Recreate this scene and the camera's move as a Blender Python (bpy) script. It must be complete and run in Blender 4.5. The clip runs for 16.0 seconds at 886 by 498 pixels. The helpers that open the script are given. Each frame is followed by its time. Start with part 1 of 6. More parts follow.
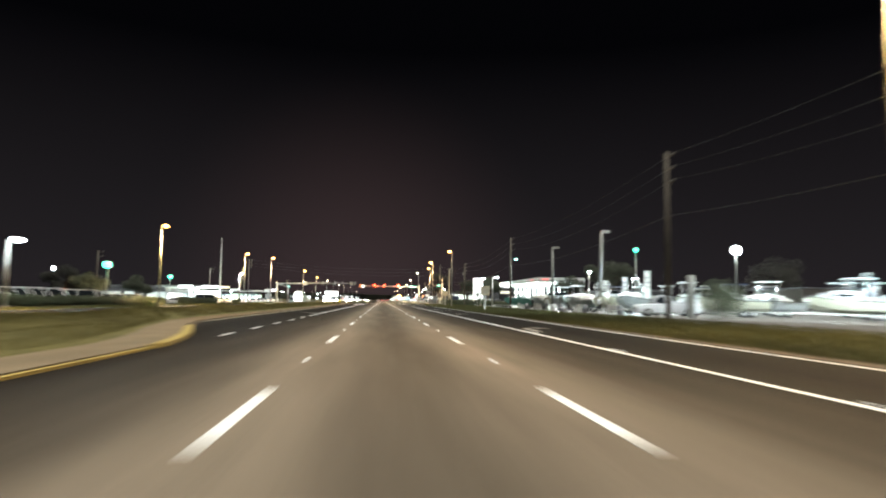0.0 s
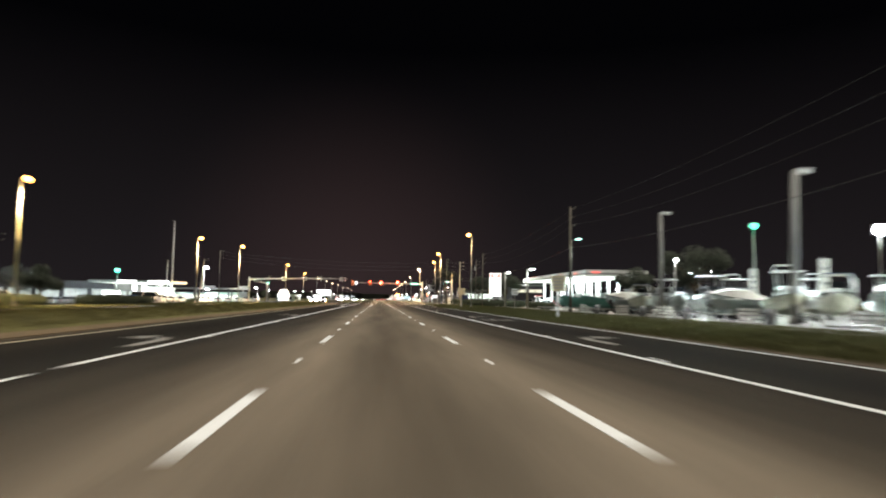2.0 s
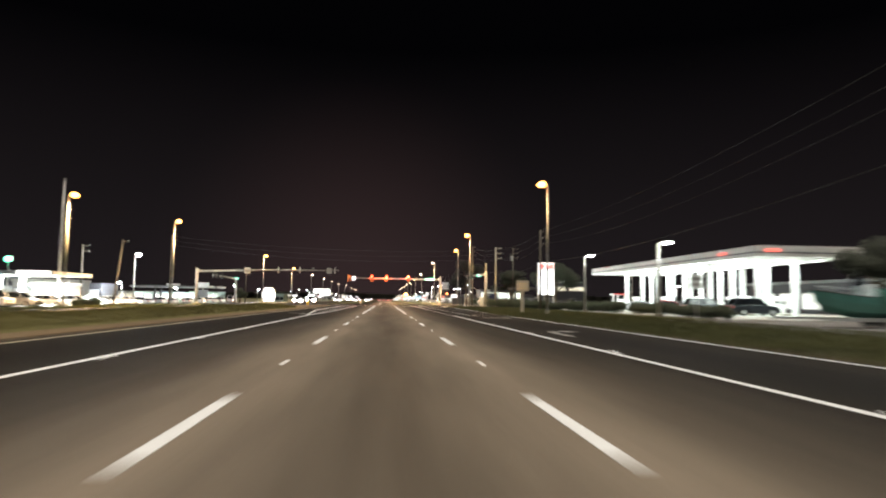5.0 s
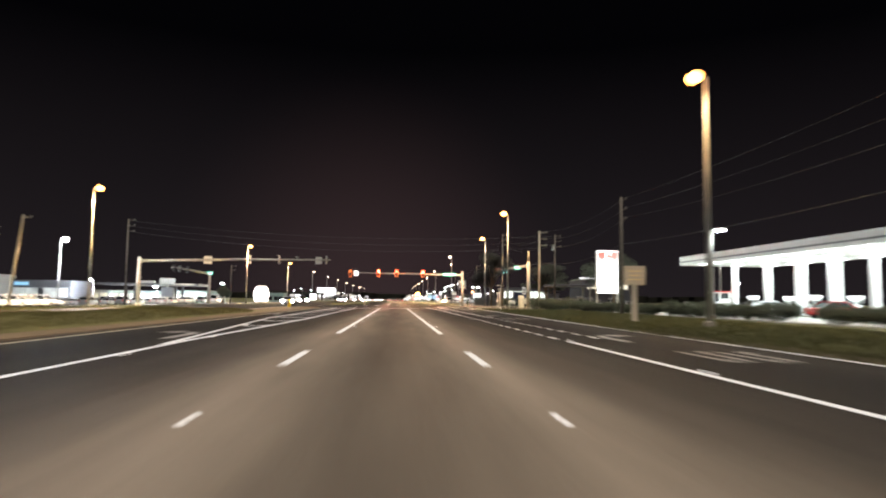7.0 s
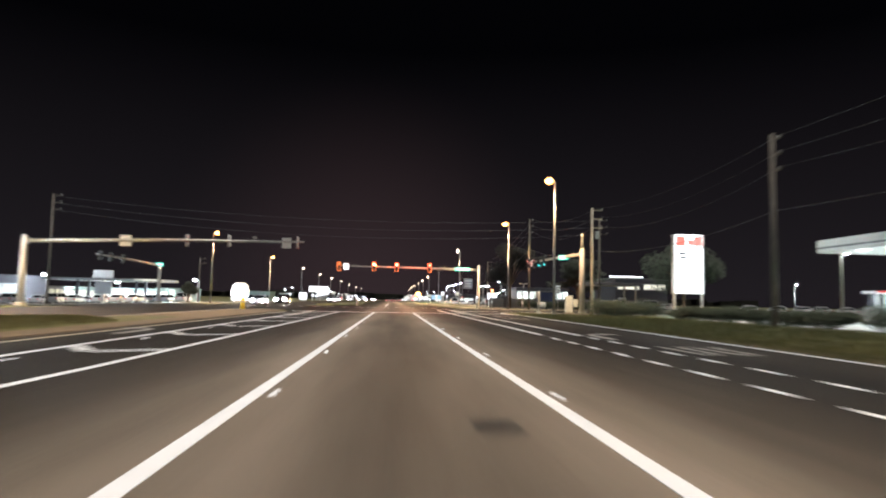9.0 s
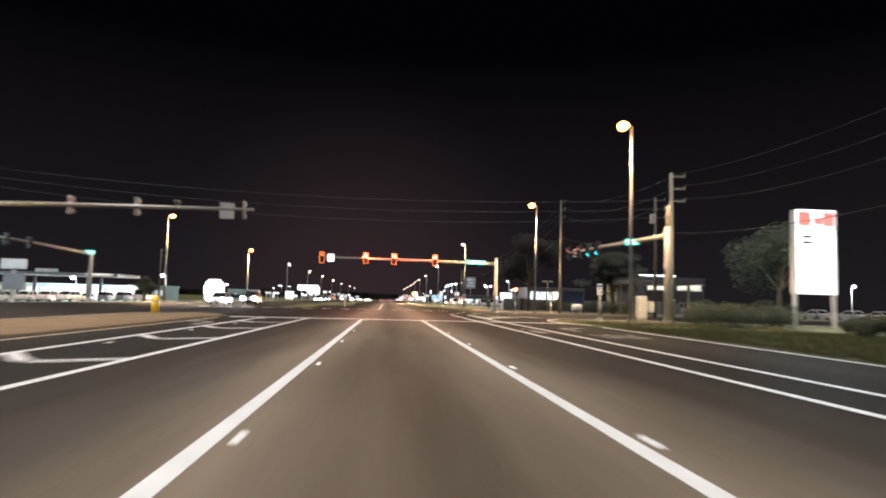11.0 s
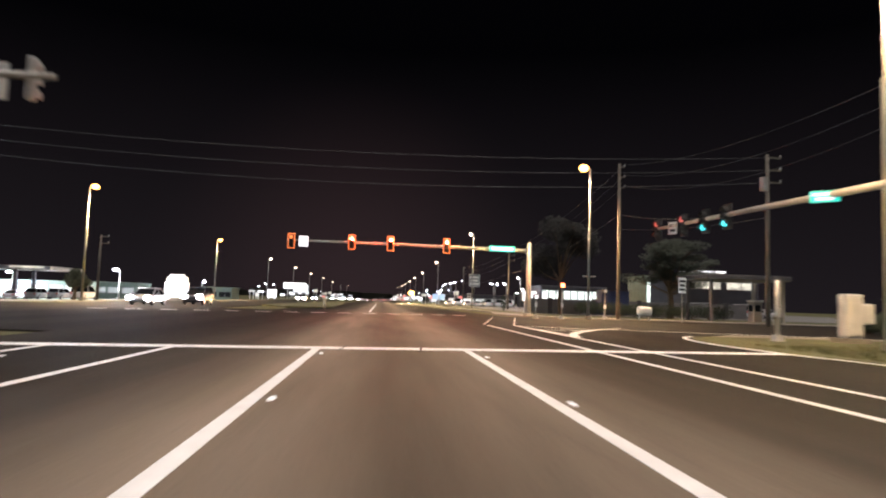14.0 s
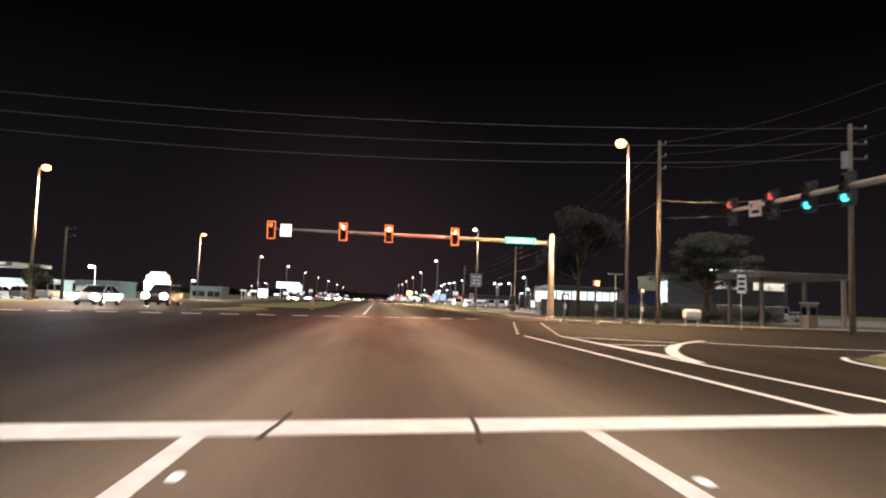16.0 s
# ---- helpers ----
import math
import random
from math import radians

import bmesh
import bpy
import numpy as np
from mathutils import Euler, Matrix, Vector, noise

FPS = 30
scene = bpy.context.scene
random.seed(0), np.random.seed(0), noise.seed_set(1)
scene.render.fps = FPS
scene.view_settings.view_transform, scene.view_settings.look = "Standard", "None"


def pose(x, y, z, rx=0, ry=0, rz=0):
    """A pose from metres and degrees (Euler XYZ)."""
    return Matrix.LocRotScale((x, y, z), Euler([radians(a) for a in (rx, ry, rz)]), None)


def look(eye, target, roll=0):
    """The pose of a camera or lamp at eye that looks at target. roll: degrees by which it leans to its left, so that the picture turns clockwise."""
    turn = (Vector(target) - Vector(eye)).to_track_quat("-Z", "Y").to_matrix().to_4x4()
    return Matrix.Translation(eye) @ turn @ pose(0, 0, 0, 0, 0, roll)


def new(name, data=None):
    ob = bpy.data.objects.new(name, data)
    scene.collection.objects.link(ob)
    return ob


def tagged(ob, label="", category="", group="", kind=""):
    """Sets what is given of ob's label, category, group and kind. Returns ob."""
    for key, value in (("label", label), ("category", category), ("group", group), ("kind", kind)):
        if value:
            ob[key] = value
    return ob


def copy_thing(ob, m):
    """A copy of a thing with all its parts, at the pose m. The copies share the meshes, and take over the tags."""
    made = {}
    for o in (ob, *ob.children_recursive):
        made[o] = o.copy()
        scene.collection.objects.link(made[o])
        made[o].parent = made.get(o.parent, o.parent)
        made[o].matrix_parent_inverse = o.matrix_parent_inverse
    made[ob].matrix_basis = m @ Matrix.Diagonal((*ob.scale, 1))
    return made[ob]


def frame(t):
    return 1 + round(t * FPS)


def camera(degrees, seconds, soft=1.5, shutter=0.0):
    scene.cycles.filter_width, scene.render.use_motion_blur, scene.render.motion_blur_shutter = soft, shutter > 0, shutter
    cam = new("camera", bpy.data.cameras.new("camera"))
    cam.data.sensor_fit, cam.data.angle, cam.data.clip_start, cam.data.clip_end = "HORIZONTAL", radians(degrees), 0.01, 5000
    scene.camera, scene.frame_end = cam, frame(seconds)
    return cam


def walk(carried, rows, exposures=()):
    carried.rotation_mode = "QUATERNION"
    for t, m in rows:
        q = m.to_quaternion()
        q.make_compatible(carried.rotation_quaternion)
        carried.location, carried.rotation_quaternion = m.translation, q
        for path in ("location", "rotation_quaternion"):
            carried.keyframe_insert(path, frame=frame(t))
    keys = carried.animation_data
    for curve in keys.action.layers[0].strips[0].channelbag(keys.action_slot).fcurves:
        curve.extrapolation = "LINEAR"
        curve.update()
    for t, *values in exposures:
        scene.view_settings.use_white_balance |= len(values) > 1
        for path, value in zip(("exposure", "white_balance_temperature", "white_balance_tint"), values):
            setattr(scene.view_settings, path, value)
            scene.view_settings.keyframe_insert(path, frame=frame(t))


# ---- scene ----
cam = camera(67.92, 16.0, soft=2.0, shutter=1.7)
PATH = [
    (0, (-0.047, 0.255, 1.123), (0.861, 10.183, 1.907), 0.79),
    (0.5, (-0.036, 10.213, 1.123), (0.890, 20.140, 1.905), 0.66),
    (1, (-0.033, 19.816, 1.123), (0.902, 29.742, 1.902), 0.60),
    (1.5, (-0.027, 28.532, 1.123), (0.919, 38.457, 1.898), 0.69),
    (2, (0.006, 37.071, 1.123), (0.962, 46.995, 1.900), 0.89),
    (2.5, (0.037, 45.854, 1.123), (0.994, 55.778, 1.903), 0.98),
    (3, (0.072, 54.525, 1.123), (1.024, 64.448, 1.906), 0.97),
    (3.5, (0.117, 62.664, 1.123), (1.060, 72.589, 1.909), 0.91),
    (4, (0.164, 70.379, 1.123), (1.099, 80.304, 1.908), 0.84),
    (6.5, (0.478, 109.250, 1.123), (1.211, 119.194, 1.893), 0.76),
    (7, (0.456, 116.062, 1.123), (1.172, 126.006, 1.898), 0.76),
    (7.5, (0.406, 122.225, 1.123), (1.118, 132.169, 1.906), 0.83),
    (8, (0.331, 128.826, 1.123), (1.047, 138.770, 1.910), 0.94),
    (8.5, (0.252, 135.378, 1.123), (0.979, 145.320, 1.912), 1.05),
    (9, (0.180, 141.608, 1.123), (0.925, 151.549, 1.907), 1.22),
    (11.5, (-0.069, 166.441, 1.123), (0.771, 176.374, 1.917), 1.70),
    (12, (-0.083, 170.469, 1.123), (0.774, 180.401, 1.915), 1.74),
    (12.5, (-0.079, 174.589, 1.123), (0.792, 184.519, 1.914), 1.84),
    (13, (-0.066, 178.407, 1.123), (0.819, 188.336, 1.910), 1.96),
    (13.5, (-0.054, 181.780, 1.123), (0.847, 191.708, 1.909), 1.95),
    (14, (-0.027, 184.380, 1.123), (0.890, 194.306, 1.914), 1.87),
    (14.5, (-0.004, 187.233, 1.123), (0.926, 197.158, 1.920), 1.86),
    (15, (0.009, 189.727, 1.123), (0.952, 199.650, 1.922), 1.88),
    (15.5, (-0.001, 191.918, 1.123), (0.952, 201.840, 1.920), 1.93),
    (16, (0.008, 193.606, 1.123), (0.971, 203.527, 1.922), 2.05),
]
EXPOSURES = [(0, 2.0, 6200, 6), (0.7, 2.0, 6200, 6), (1.3, 1.72, 6300, 8), (4.2, 1.5, 6600, 10), (6.3, 1.7, 6700, 18), (7.5, 1.7, 6200, 15), (9.2, 1.6, 6000, 14), (12, 1.5, 6100, 17), (16, 1.3, 6300, 21)]
walk(cam, [(t, look(eye, target, roll)) for t, eye, target, roll in PATH], EXPOSURES)

# ---- world, overhead fill and exposure ----
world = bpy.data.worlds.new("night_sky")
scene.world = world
world.use_nodes = True
nt = world.node_tree
bg = nt.nodes["Background"]
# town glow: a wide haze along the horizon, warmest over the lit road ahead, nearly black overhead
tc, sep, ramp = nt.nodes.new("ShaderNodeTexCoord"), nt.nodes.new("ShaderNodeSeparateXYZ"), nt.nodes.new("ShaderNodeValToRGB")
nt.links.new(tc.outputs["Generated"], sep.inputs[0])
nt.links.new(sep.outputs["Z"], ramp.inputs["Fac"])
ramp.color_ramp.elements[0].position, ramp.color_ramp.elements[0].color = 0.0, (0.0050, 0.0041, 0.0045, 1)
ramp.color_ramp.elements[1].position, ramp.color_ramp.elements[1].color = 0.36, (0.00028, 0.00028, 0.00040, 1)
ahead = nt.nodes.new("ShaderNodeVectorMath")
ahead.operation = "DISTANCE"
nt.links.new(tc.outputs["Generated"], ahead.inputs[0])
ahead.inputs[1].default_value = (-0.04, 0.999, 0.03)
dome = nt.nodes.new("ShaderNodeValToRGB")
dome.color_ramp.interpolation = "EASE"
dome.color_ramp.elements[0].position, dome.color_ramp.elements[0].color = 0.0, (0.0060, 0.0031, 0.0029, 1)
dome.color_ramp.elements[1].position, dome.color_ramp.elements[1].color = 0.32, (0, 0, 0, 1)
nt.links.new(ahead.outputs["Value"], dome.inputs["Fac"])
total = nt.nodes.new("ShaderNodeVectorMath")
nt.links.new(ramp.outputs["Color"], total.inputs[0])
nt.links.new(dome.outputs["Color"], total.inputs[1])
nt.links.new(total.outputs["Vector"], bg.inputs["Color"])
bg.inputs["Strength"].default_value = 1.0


def lamp(name, kind, m, watts, colour, size=0.3, spot=150.0, blend=0.6):
    data = bpy.data.lights.new(name, kind)
    data.energy, data.color = watts, colour
    if kind == "SPOT":
        data.spot_size, data.spot_blend, data.shadow_soft_size = radians(spot), blend, size
    elif kind == "POINT":
        data.shadow_soft_size = size
    elif kind == "SUN":
        data.angle = radians(size)
    ob = new(name, data)
    ob.matrix_world = m
    return ob


# soft fill sun added nearly overhead, standing in for the car's own headlamps
lamp("moon", "SUN", pose(0, 0, 80, 8, 5, 0), 1.1, (1.0, 0.92, 0.80), 25.0)

SODIUM, COOL, MINT = (1.0, 0.64, 0.29), (0.86, 0.97, 1.0), (0.62, 1.0, 0.84)

# ---- materials ----


def material(name, colour, rough=0.6, metal=0.0, vary=0.25, scale=6.0, fine=60.0, bump=0.15, emit=None, strength=0.0, piece=0.0):
    """Principled surface with colour variation at two scales, grain relief and, with piece, a shift from piece to piece."""
    m = bpy.data.materials.new(name)
    m.use_nodes = True
    nt = m.node_tree
    b = nt.nodes["Principled BSDF"]
    b.inputs["Roughness"].default_value = rough
    b.inputs["Metallic"].default_value = metal
    co = nt.nodes.new("ShaderNodeTexCoord")
    n1, n2 = nt.nodes.new("ShaderNodeTexNoise"), nt.nodes.new("ShaderNodeTexNoise")
    n1.inputs["Scale"].default_value, n2.inputs["Scale"].default_value = scale, fine
    n1.inputs["Detail"].default_value, n2.inputs["Detail"].default_value = 4, 3
    for n in (n1, n2):
        nt.links.new(co.outputs["Object"], n.inputs["Vector"])
    mix = nt.nodes.new("ShaderNodeMath")
    mix.operation = "MULTIPLY_ADD"
    nt.links.new(n1.outputs["Fac"], mix.inputs[0])
    mix.inputs[1].default_value = 0.65
    half = nt.nodes.new("ShaderNodeMath")
    half.operation = "MULTIPLY"
    nt.links.new(n2.outputs["Fac"], half.inputs[0])
    half.inputs[1].default_value = 0.35
    nt.links.new(half.outputs[0], mix.inputs[2])
    ramp = nt.nodes.new("ShaderNodeMapRange")
    nt.links.new(mix.outputs[0], ramp.inputs["Value"])
    ramp.inputs["From Min"].default_value, ramp.inputs["From Max"].default_value = 0.3, 0.7
    ramp.inputs["To Min"].default_value, ramp.inputs["To Max"].default_value = 1 - vary, 1 + vary
    last = ramp.outputs["Result"]
    if piece:
        info = nt.nodes.new("ShaderNodeObjectInfo")
        shift = nt.nodes.new("ShaderNodeMapRange")
        nt.links.new(info.outputs["Random"], shift.inputs["Value"])
        shift.inputs["To Min"].default_value, shift.inputs["To Max"].default_value = 1 - piece, 1 + piece
        mul = nt.nodes.new("ShaderNodeMath")
        mul.operation = "MULTIPLY"
        nt.links.new(last, mul.inputs[0])
        nt.links.new(shift.outputs["Result"], mul.inputs[1])
        last = mul.outputs[0]
    scaled = nt.nodes.new("ShaderNodeVectorMath")
    scaled.operation = "SCALE"
    scaled.inputs[0].default_value = colour
    nt.links.new(last, scaled.inputs["Scale"])
    nt.links.new(scaled.outputs["Vector"], b.inputs["Base Color"])
    if bump:
        bm_ = nt.nodes.new("ShaderNodeBump")
        bm_.inputs["Strength"].default_value = bump
        bm_.inputs["Distance"].default_value = 0.02
        nt.links.new(n2.outputs["Fac"], bm_.inputs["Height"])
        nt.links.new(bm_.outputs["Normal"], b.inputs["Normal"])
    if emit:
        b.inputs["Emission Color"].default_value = (*emit, 1)
        b.inputs["Emission Strength"].default_value = strength
    return m


def glow(name, colour, strength, uneven=0.0, scale=0.6):
    """A glowing face; uneven: how far shelves, posters and lamps behind it break the light up."""
    m = material(name, (0.5, 0.5, 0.5), 0.4, 0, 0.05, 4, 40, 0, colour, strength)
    if uneven:
        nt = m.node_tree
        co, no, rg_ = nt.nodes.new("ShaderNodeTexCoord"), nt.nodes.new("ShaderNodeTexVoronoi"), nt.nodes.new("ShaderNodeMapRange")
        mp = nt.nodes.new("ShaderNodeMapping")
        mp.inputs["Scale"].default_value = (1.0, 1.0, 1.6)
        nt.links.new(co.outputs["Object"], mp.inputs["Vector"])
        nt.links.new(mp.outputs["Vector"], no.inputs["Vector"])
        no.inputs["Scale"].default_value = scale
        nt.links.new(no.outputs["Color"], rg_.inputs["Value"])
        rg_.inputs["To Min"].default_value, rg_.inputs["To Max"].default_value = strength * (1 - uneven), strength * (1 + uneven)
        nt.links.new(rg_.outputs["Result"], nt.nodes["Principled BSDF"].inputs["Emission Strength"])
    return m


def asphalt_material():
    """Old asphalt: wheel tracks polished light, an oily middle of each lane, aggregate grain, tar patches, and a
    painted headlamp pool.
    """
    m = material("asphalt", (0.058, 0.048, 0.036), 0.8, 0, 0.34, 0.7, 22, 0.6)
    nt = m.node_tree
    b = nt.nodes["Principled BSDF"]
    b.inputs["Specular IOR Level"].default_value = 0.15
    source = b.inputs["Base Color"].links[0].from_socket
    geo = nt.nodes.new("ShaderNodeNewGeometry")
    # traffic drags the stains out along the road
    drag = nt.nodes.new("ShaderNodeMapping")
    drag.inputs["Scale"].default_value = (1.6, 0.16, 1)
    nt.links.new(geo.outputs["Position"], drag.inputs["Vector"])
    for n in nt.nodes:
        if n.type == "TEX_NOISE" and n.inputs["Scale"].default_value < 1:
            nt.links.new(drag.outputs["Vector"], n.inputs["Vector"])
    sep = nt.nodes.new("ShaderNodeSeparateXYZ")
    nt.links.new(geo.outputs["Position"], sep.inputs[0])
    # lanes 3.43 m wide, centred on x = 0.335
    lane = nt.nodes.new("ShaderNodeMath")
    lane.operation = "MULTIPLY_ADD"
    nt.links.new(sep.outputs["X"], lane.inputs[0])
    lane.inputs[1].default_value, lane.inputs[2].default_value = 2 * math.pi / 3.43, -0.335 * 2 * math.pi / 3.43
    cos = nt.nodes.new("ShaderNodeMath")
    cos.operation = "COSINE"
    nt.links.new(lane.outputs[0], cos.inputs[0])
    long_noise = nt.nodes.new("ShaderNodeTexNoise")
    mapping = nt.nodes.new("ShaderNodeMapping")
    mapping.inputs["Scale"].default_value = (1.2, 0.05, 1)
    nt.links.new(geo.outputs["Position"], mapping.inputs["Vector"])
    nt.links.new(mapping.outputs["Vector"], long_noise.inputs["Vector"])
    long_noise.inputs["Scale"].default_value = 1.0
    wear = nt.nodes.new("ShaderNodeMath")
    wear.operation = "MULTIPLY"
    nt.links.new(cos.outputs[0], wear.inputs[0])
    nt.links.new(long_noise.outputs["Fac"], wear.inputs[1])
    to = nt.nodes.new("ShaderNodeMapRange")
    nt.links.new(wear.outputs[0], to.inputs["Value"])
    to.inputs["From Min"].default_value, to.inputs["From Max"].default_value = -0.6, 0.6
    to.inputs["To Min"].default_value, to.inputs["To Max"].default_value = 1.58, 0.66
    out = nt.nodes.new("ShaderNodeVectorMath")
    out.operation = "SCALE"
    nt.links.new(source, out.inputs[0])
    # headlamp pool painted in: through lanes paler, turn lanes darker
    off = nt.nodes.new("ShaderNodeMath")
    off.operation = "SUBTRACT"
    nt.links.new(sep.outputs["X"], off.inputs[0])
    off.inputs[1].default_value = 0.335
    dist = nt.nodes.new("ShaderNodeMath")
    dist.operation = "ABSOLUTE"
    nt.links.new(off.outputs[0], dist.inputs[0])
    lamplit = nt.nodes.new("ShaderNodeMapRange")
    lamplit.interpolation_type = "SMOOTHSTEP"
    nt.links.new(dist.outputs[0], lamplit.inputs["Value"])
    lamplit.inputs["From Min"].default_value, lamplit.inputs["From Max"].default_value = 1.7, 5.2
    lamplit.inputs["To Min"].default_value, lamplit.inputs["To Max"].default_value = 2.3, 0.21
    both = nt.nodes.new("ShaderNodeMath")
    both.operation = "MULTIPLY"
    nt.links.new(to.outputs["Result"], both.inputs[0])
    nt.links.new(lamplit.outputs["Result"], both.inputs[1])
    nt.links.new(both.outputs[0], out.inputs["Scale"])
    nt.links.new(out.outputs["Vector"], b.inputs["Base Color"])
    return m


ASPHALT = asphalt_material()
GRASS = material("grass", (0.080, 0.080, 0.027), 0.95, 0, 0.45, 0.5, 25, 0.8)
MEDIAN_GRASS = material("dry_median_grass", (0.125, 0.112, 0.036), 0.95, 0, 0.4, 0.5, 25, 0.8)
DIRT = material("sandy_soil", (0.150, 0.108, 0.060), 0.95, 0, 0.3, 0.8, 30, 0.6)
SAND = material("pale_sandy_paving", (0.20, 0.155, 0.095), 0.95, 0, 0.25, 0.8, 30, 0.5)
SHOULDER = material("dusty_shoulder", (0.080, 0.060, 0.038), 0.95, 0, 0.3, 0.8, 30, 0.6)
CONCRETE = material("concrete", (0.25, 0.225, 0.185), 0.85, 0, 0.22, 0.7, 40, 0.4)
PALE_CONCRETE = material("pale_forecourt_concrete", (0.42, 0.42, 0.39), 0.8, 0, 0.2, 0.3, 40, 0.3)
LOT = material("lot_paving", (0.15, 0.142, 0.13), 0.8, 0, 0.3, 0.25, 40, 0.3)
WHITE_LINE = material("road_paint_white", (0.86, 0.88, 0.88), 0.6, 0, 0.16, 3.0, 30, 0.4, piece=0.05)
OLD_LINE = material("road_paint_worn", (0.27, 0.26, 0.24), 0.75, 0, 0.4, 2.0, 50, 0.4)
YELLOW_LINE = material("road_paint_yellow", (0.44, 0.33, 0.09), 0.65, 0, 0.25, 1.5, 60, 0.4)
# emission stands in for headlamp light the studs throw back
STUD = material("stud_reflector", (0.85, 0.85, 0.8), 0.2, 0, 0.05, 20, 80, 0.0, (1.0, 0.97, 0.9), 0.45)
PALE_YELLOW = material("road_paint_pale_yellow", (0.55, 0.50, 0.36), 0.7, 0, 0.25, 1.5, 60, 0.4)
GALV = material("galvanised_steel", (0.42, 0.41, 0.38), 0.45, 0.6, 0.12, 3, 50, 0.1)
TAN_STEEL = material("tan_painted_steel", (0.42, 0.38, 0.32), 0.5, 0.1, 0.12, 2, 40, 0.1)
ALU = material("spun_aluminium", (0.22, 0.215, 0.20), 0.55, 0.1, 0.1, 2, 50, 0.08)
WOOD_POLE = material("weathered_pole", (0.11, 0.095, 0.075), 0.9, 0, 0.35, 2.5, 40, 0.6)
CONCRETE_POLE = material("concrete_pole", (0.36, 0.32, 0.24), 0.85, 0, 0.2, 1.5, 40, 0.3)
BLACK = material("black_housing", (0.025, 0.025, 0.025), 0.55, 0, 0.2, 8, 60, 0.1)
RUBBER = material("tyre_rubber", (0.02, 0.02, 0.02), 0.85, 0, 0.2, 20, 90, 0.3)
WHITE_PAINT = material("white_panel_paint", (0.76, 0.77, 0.76), 0.4, 0, 0.07, 1.2, 30, 0.05)
GEL_WHITE = material("white_gelcoat", (0.62, 0.66, 0.65), 0.3, 0, 0.18, 1.0, 25, 0.03)
GEL_CREAM = material("cream_gelcoat", (0.56, 0.56, 0.44), 0.3, 0, 0.15, 1.0, 25, 0.03)
GEL_GREY = material("grey_gelcoat", (0.34, 0.38, 0.37), 0.3, 0, 0.15, 1.0, 25, 0.03)
GEL_GREEN = material("seafoam_gelcoat", (0.10, 0.27, 0.22), 0.3, 0, 0.08, 1.0, 25, 0.03)
GLASS_DARK = material("tinted_glass", (0.015, 0.017, 0.02), 0.06, 0, 0.1, 3, 20, 0.0)
CHROME = material("wheel_alloy", (0.6, 0.6, 0.6), 0.3, 0.9, 0.08, 6, 50, 0.05)
CANVAS = material("canvas_cover", (0.62, 0.62, 0.58), 0.9, 0, 0.15, 2, 60, 0.4)
RED_PANEL = material("red_panel", (0.55, 0.03, 0.03), 0.4, 0, 0.08, 2, 30, 0.0)
STUCCO_MID = material("mid_grey_stucco", (0.19, 0.19, 0.19), 0.9, 0, 0.2, 0.8, 50, 0.4)
BLUE_PANEL = material("blue_panel", (0.02, 0.035, 0.10), 0.6, 0, 0.15, 2, 30, 0.1)
SIGN_BACK = material("bare_aluminium_sheet", (0.70, 0.70, 0.68), 0.45, 0.15, 0.1, 2, 40, 0.05)
SIGN_WHITE = material("white_sign_sheeting", (0.80, 0.80, 0.78), 0.4, 0, 0.06, 3, 40, 0.0)
# this sheeting's emission stands in for headlamp light on the signs
SIGN_GREEN = material("green_sign_sheeting", (0.02, 0.40, 0.28), 0.35, 0, 0.06, 3, 40, 0.0, (0.02, 0.75, 0.55), 0.45)
SIGN_TAN = material("tan_sign_board", (0.50, 0.42, 0.28), 0.7, 0, 0.15, 3, 40, 0.1)
YELLOW_PLASTIC = material("yellow_plastic", (0.80, 0.55, 0.02), 0.5, 0, 0.08, 3, 40, 0.05)
STUCCO = material("stucco", (0.34, 0.33, 0.30), 0.9, 0, 0.15, 0.8, 50, 0.4)
STUCCO_TEAL = material("pale_green_stucco", (0.26, 0.34, 0.29), 0.9, 0, 0.15, 0.8, 50, 0.4)
STUCCO_DARK = material("grey_stucco", (0.09, 0.09, 0.10), 0.9, 0, 0.15, 0.8, 50, 0.4)
ROOF_METAL = material("metal_roof", (0.20, 0.21, 0.22), 0.5, 0.3, 0.15, 1.0, 30, 0.2)
BARK = material("bark", (0.12, 0.09, 0.06), 0.95, 0, 0.35, 5, 40, 0.8)
LEAF = material("leaf", (0.028, 0.038, 0.020), 0.7, 0, 0.35, 3, 30, 0.2)
LEAF_DARK = material("dark_leaf", (0.009, 0.010, 0.006), 0.75, 0, 0.35, 3, 30, 0.2)
HEDGE = material("hedge_leaf", (0.030, 0.040, 0.016), 0.8, 0, 0.4, 3, 30, 0.2)
CABLE = material("cable", (0.045, 0.045, 0.045), 0.6, 0, 0.1, 5, 40, 0.0)
CAR_WHITE = material("white_car_paint", (0.72, 0.73, 0.74), 0.25, 0, 0.05, 2, 30, 0.0)
CAR_SILVER = material("silver_car_paint", (0.38, 0.39, 0.40), 0.28, 0.5, 0.05, 2, 30, 0.0)
CAR_DARK = material("dark_car_paint", (0.03, 0.033, 0.04), 0.25, 0, 0.1, 2, 30, 0.0)
CAR_RED = material("red_car_paint", (0.32, 0.02, 0.02), 0.25, 0, 0.1, 2, 30, 0.0)
CAR_BLUE = material("blue_car_paint", (0.05, 0.09, 0.2), 0.25, 0, 0.1, 2, 30, 0.0)
MINT_PALE = glow("pale_mint_lens", (0.40, 1.0, 0.82), 3.0)
WINDOW_CREAM = glow("cream_showroom_window", (1.0, 0.95, 0.60), 0.20, 0.85, 0.5)
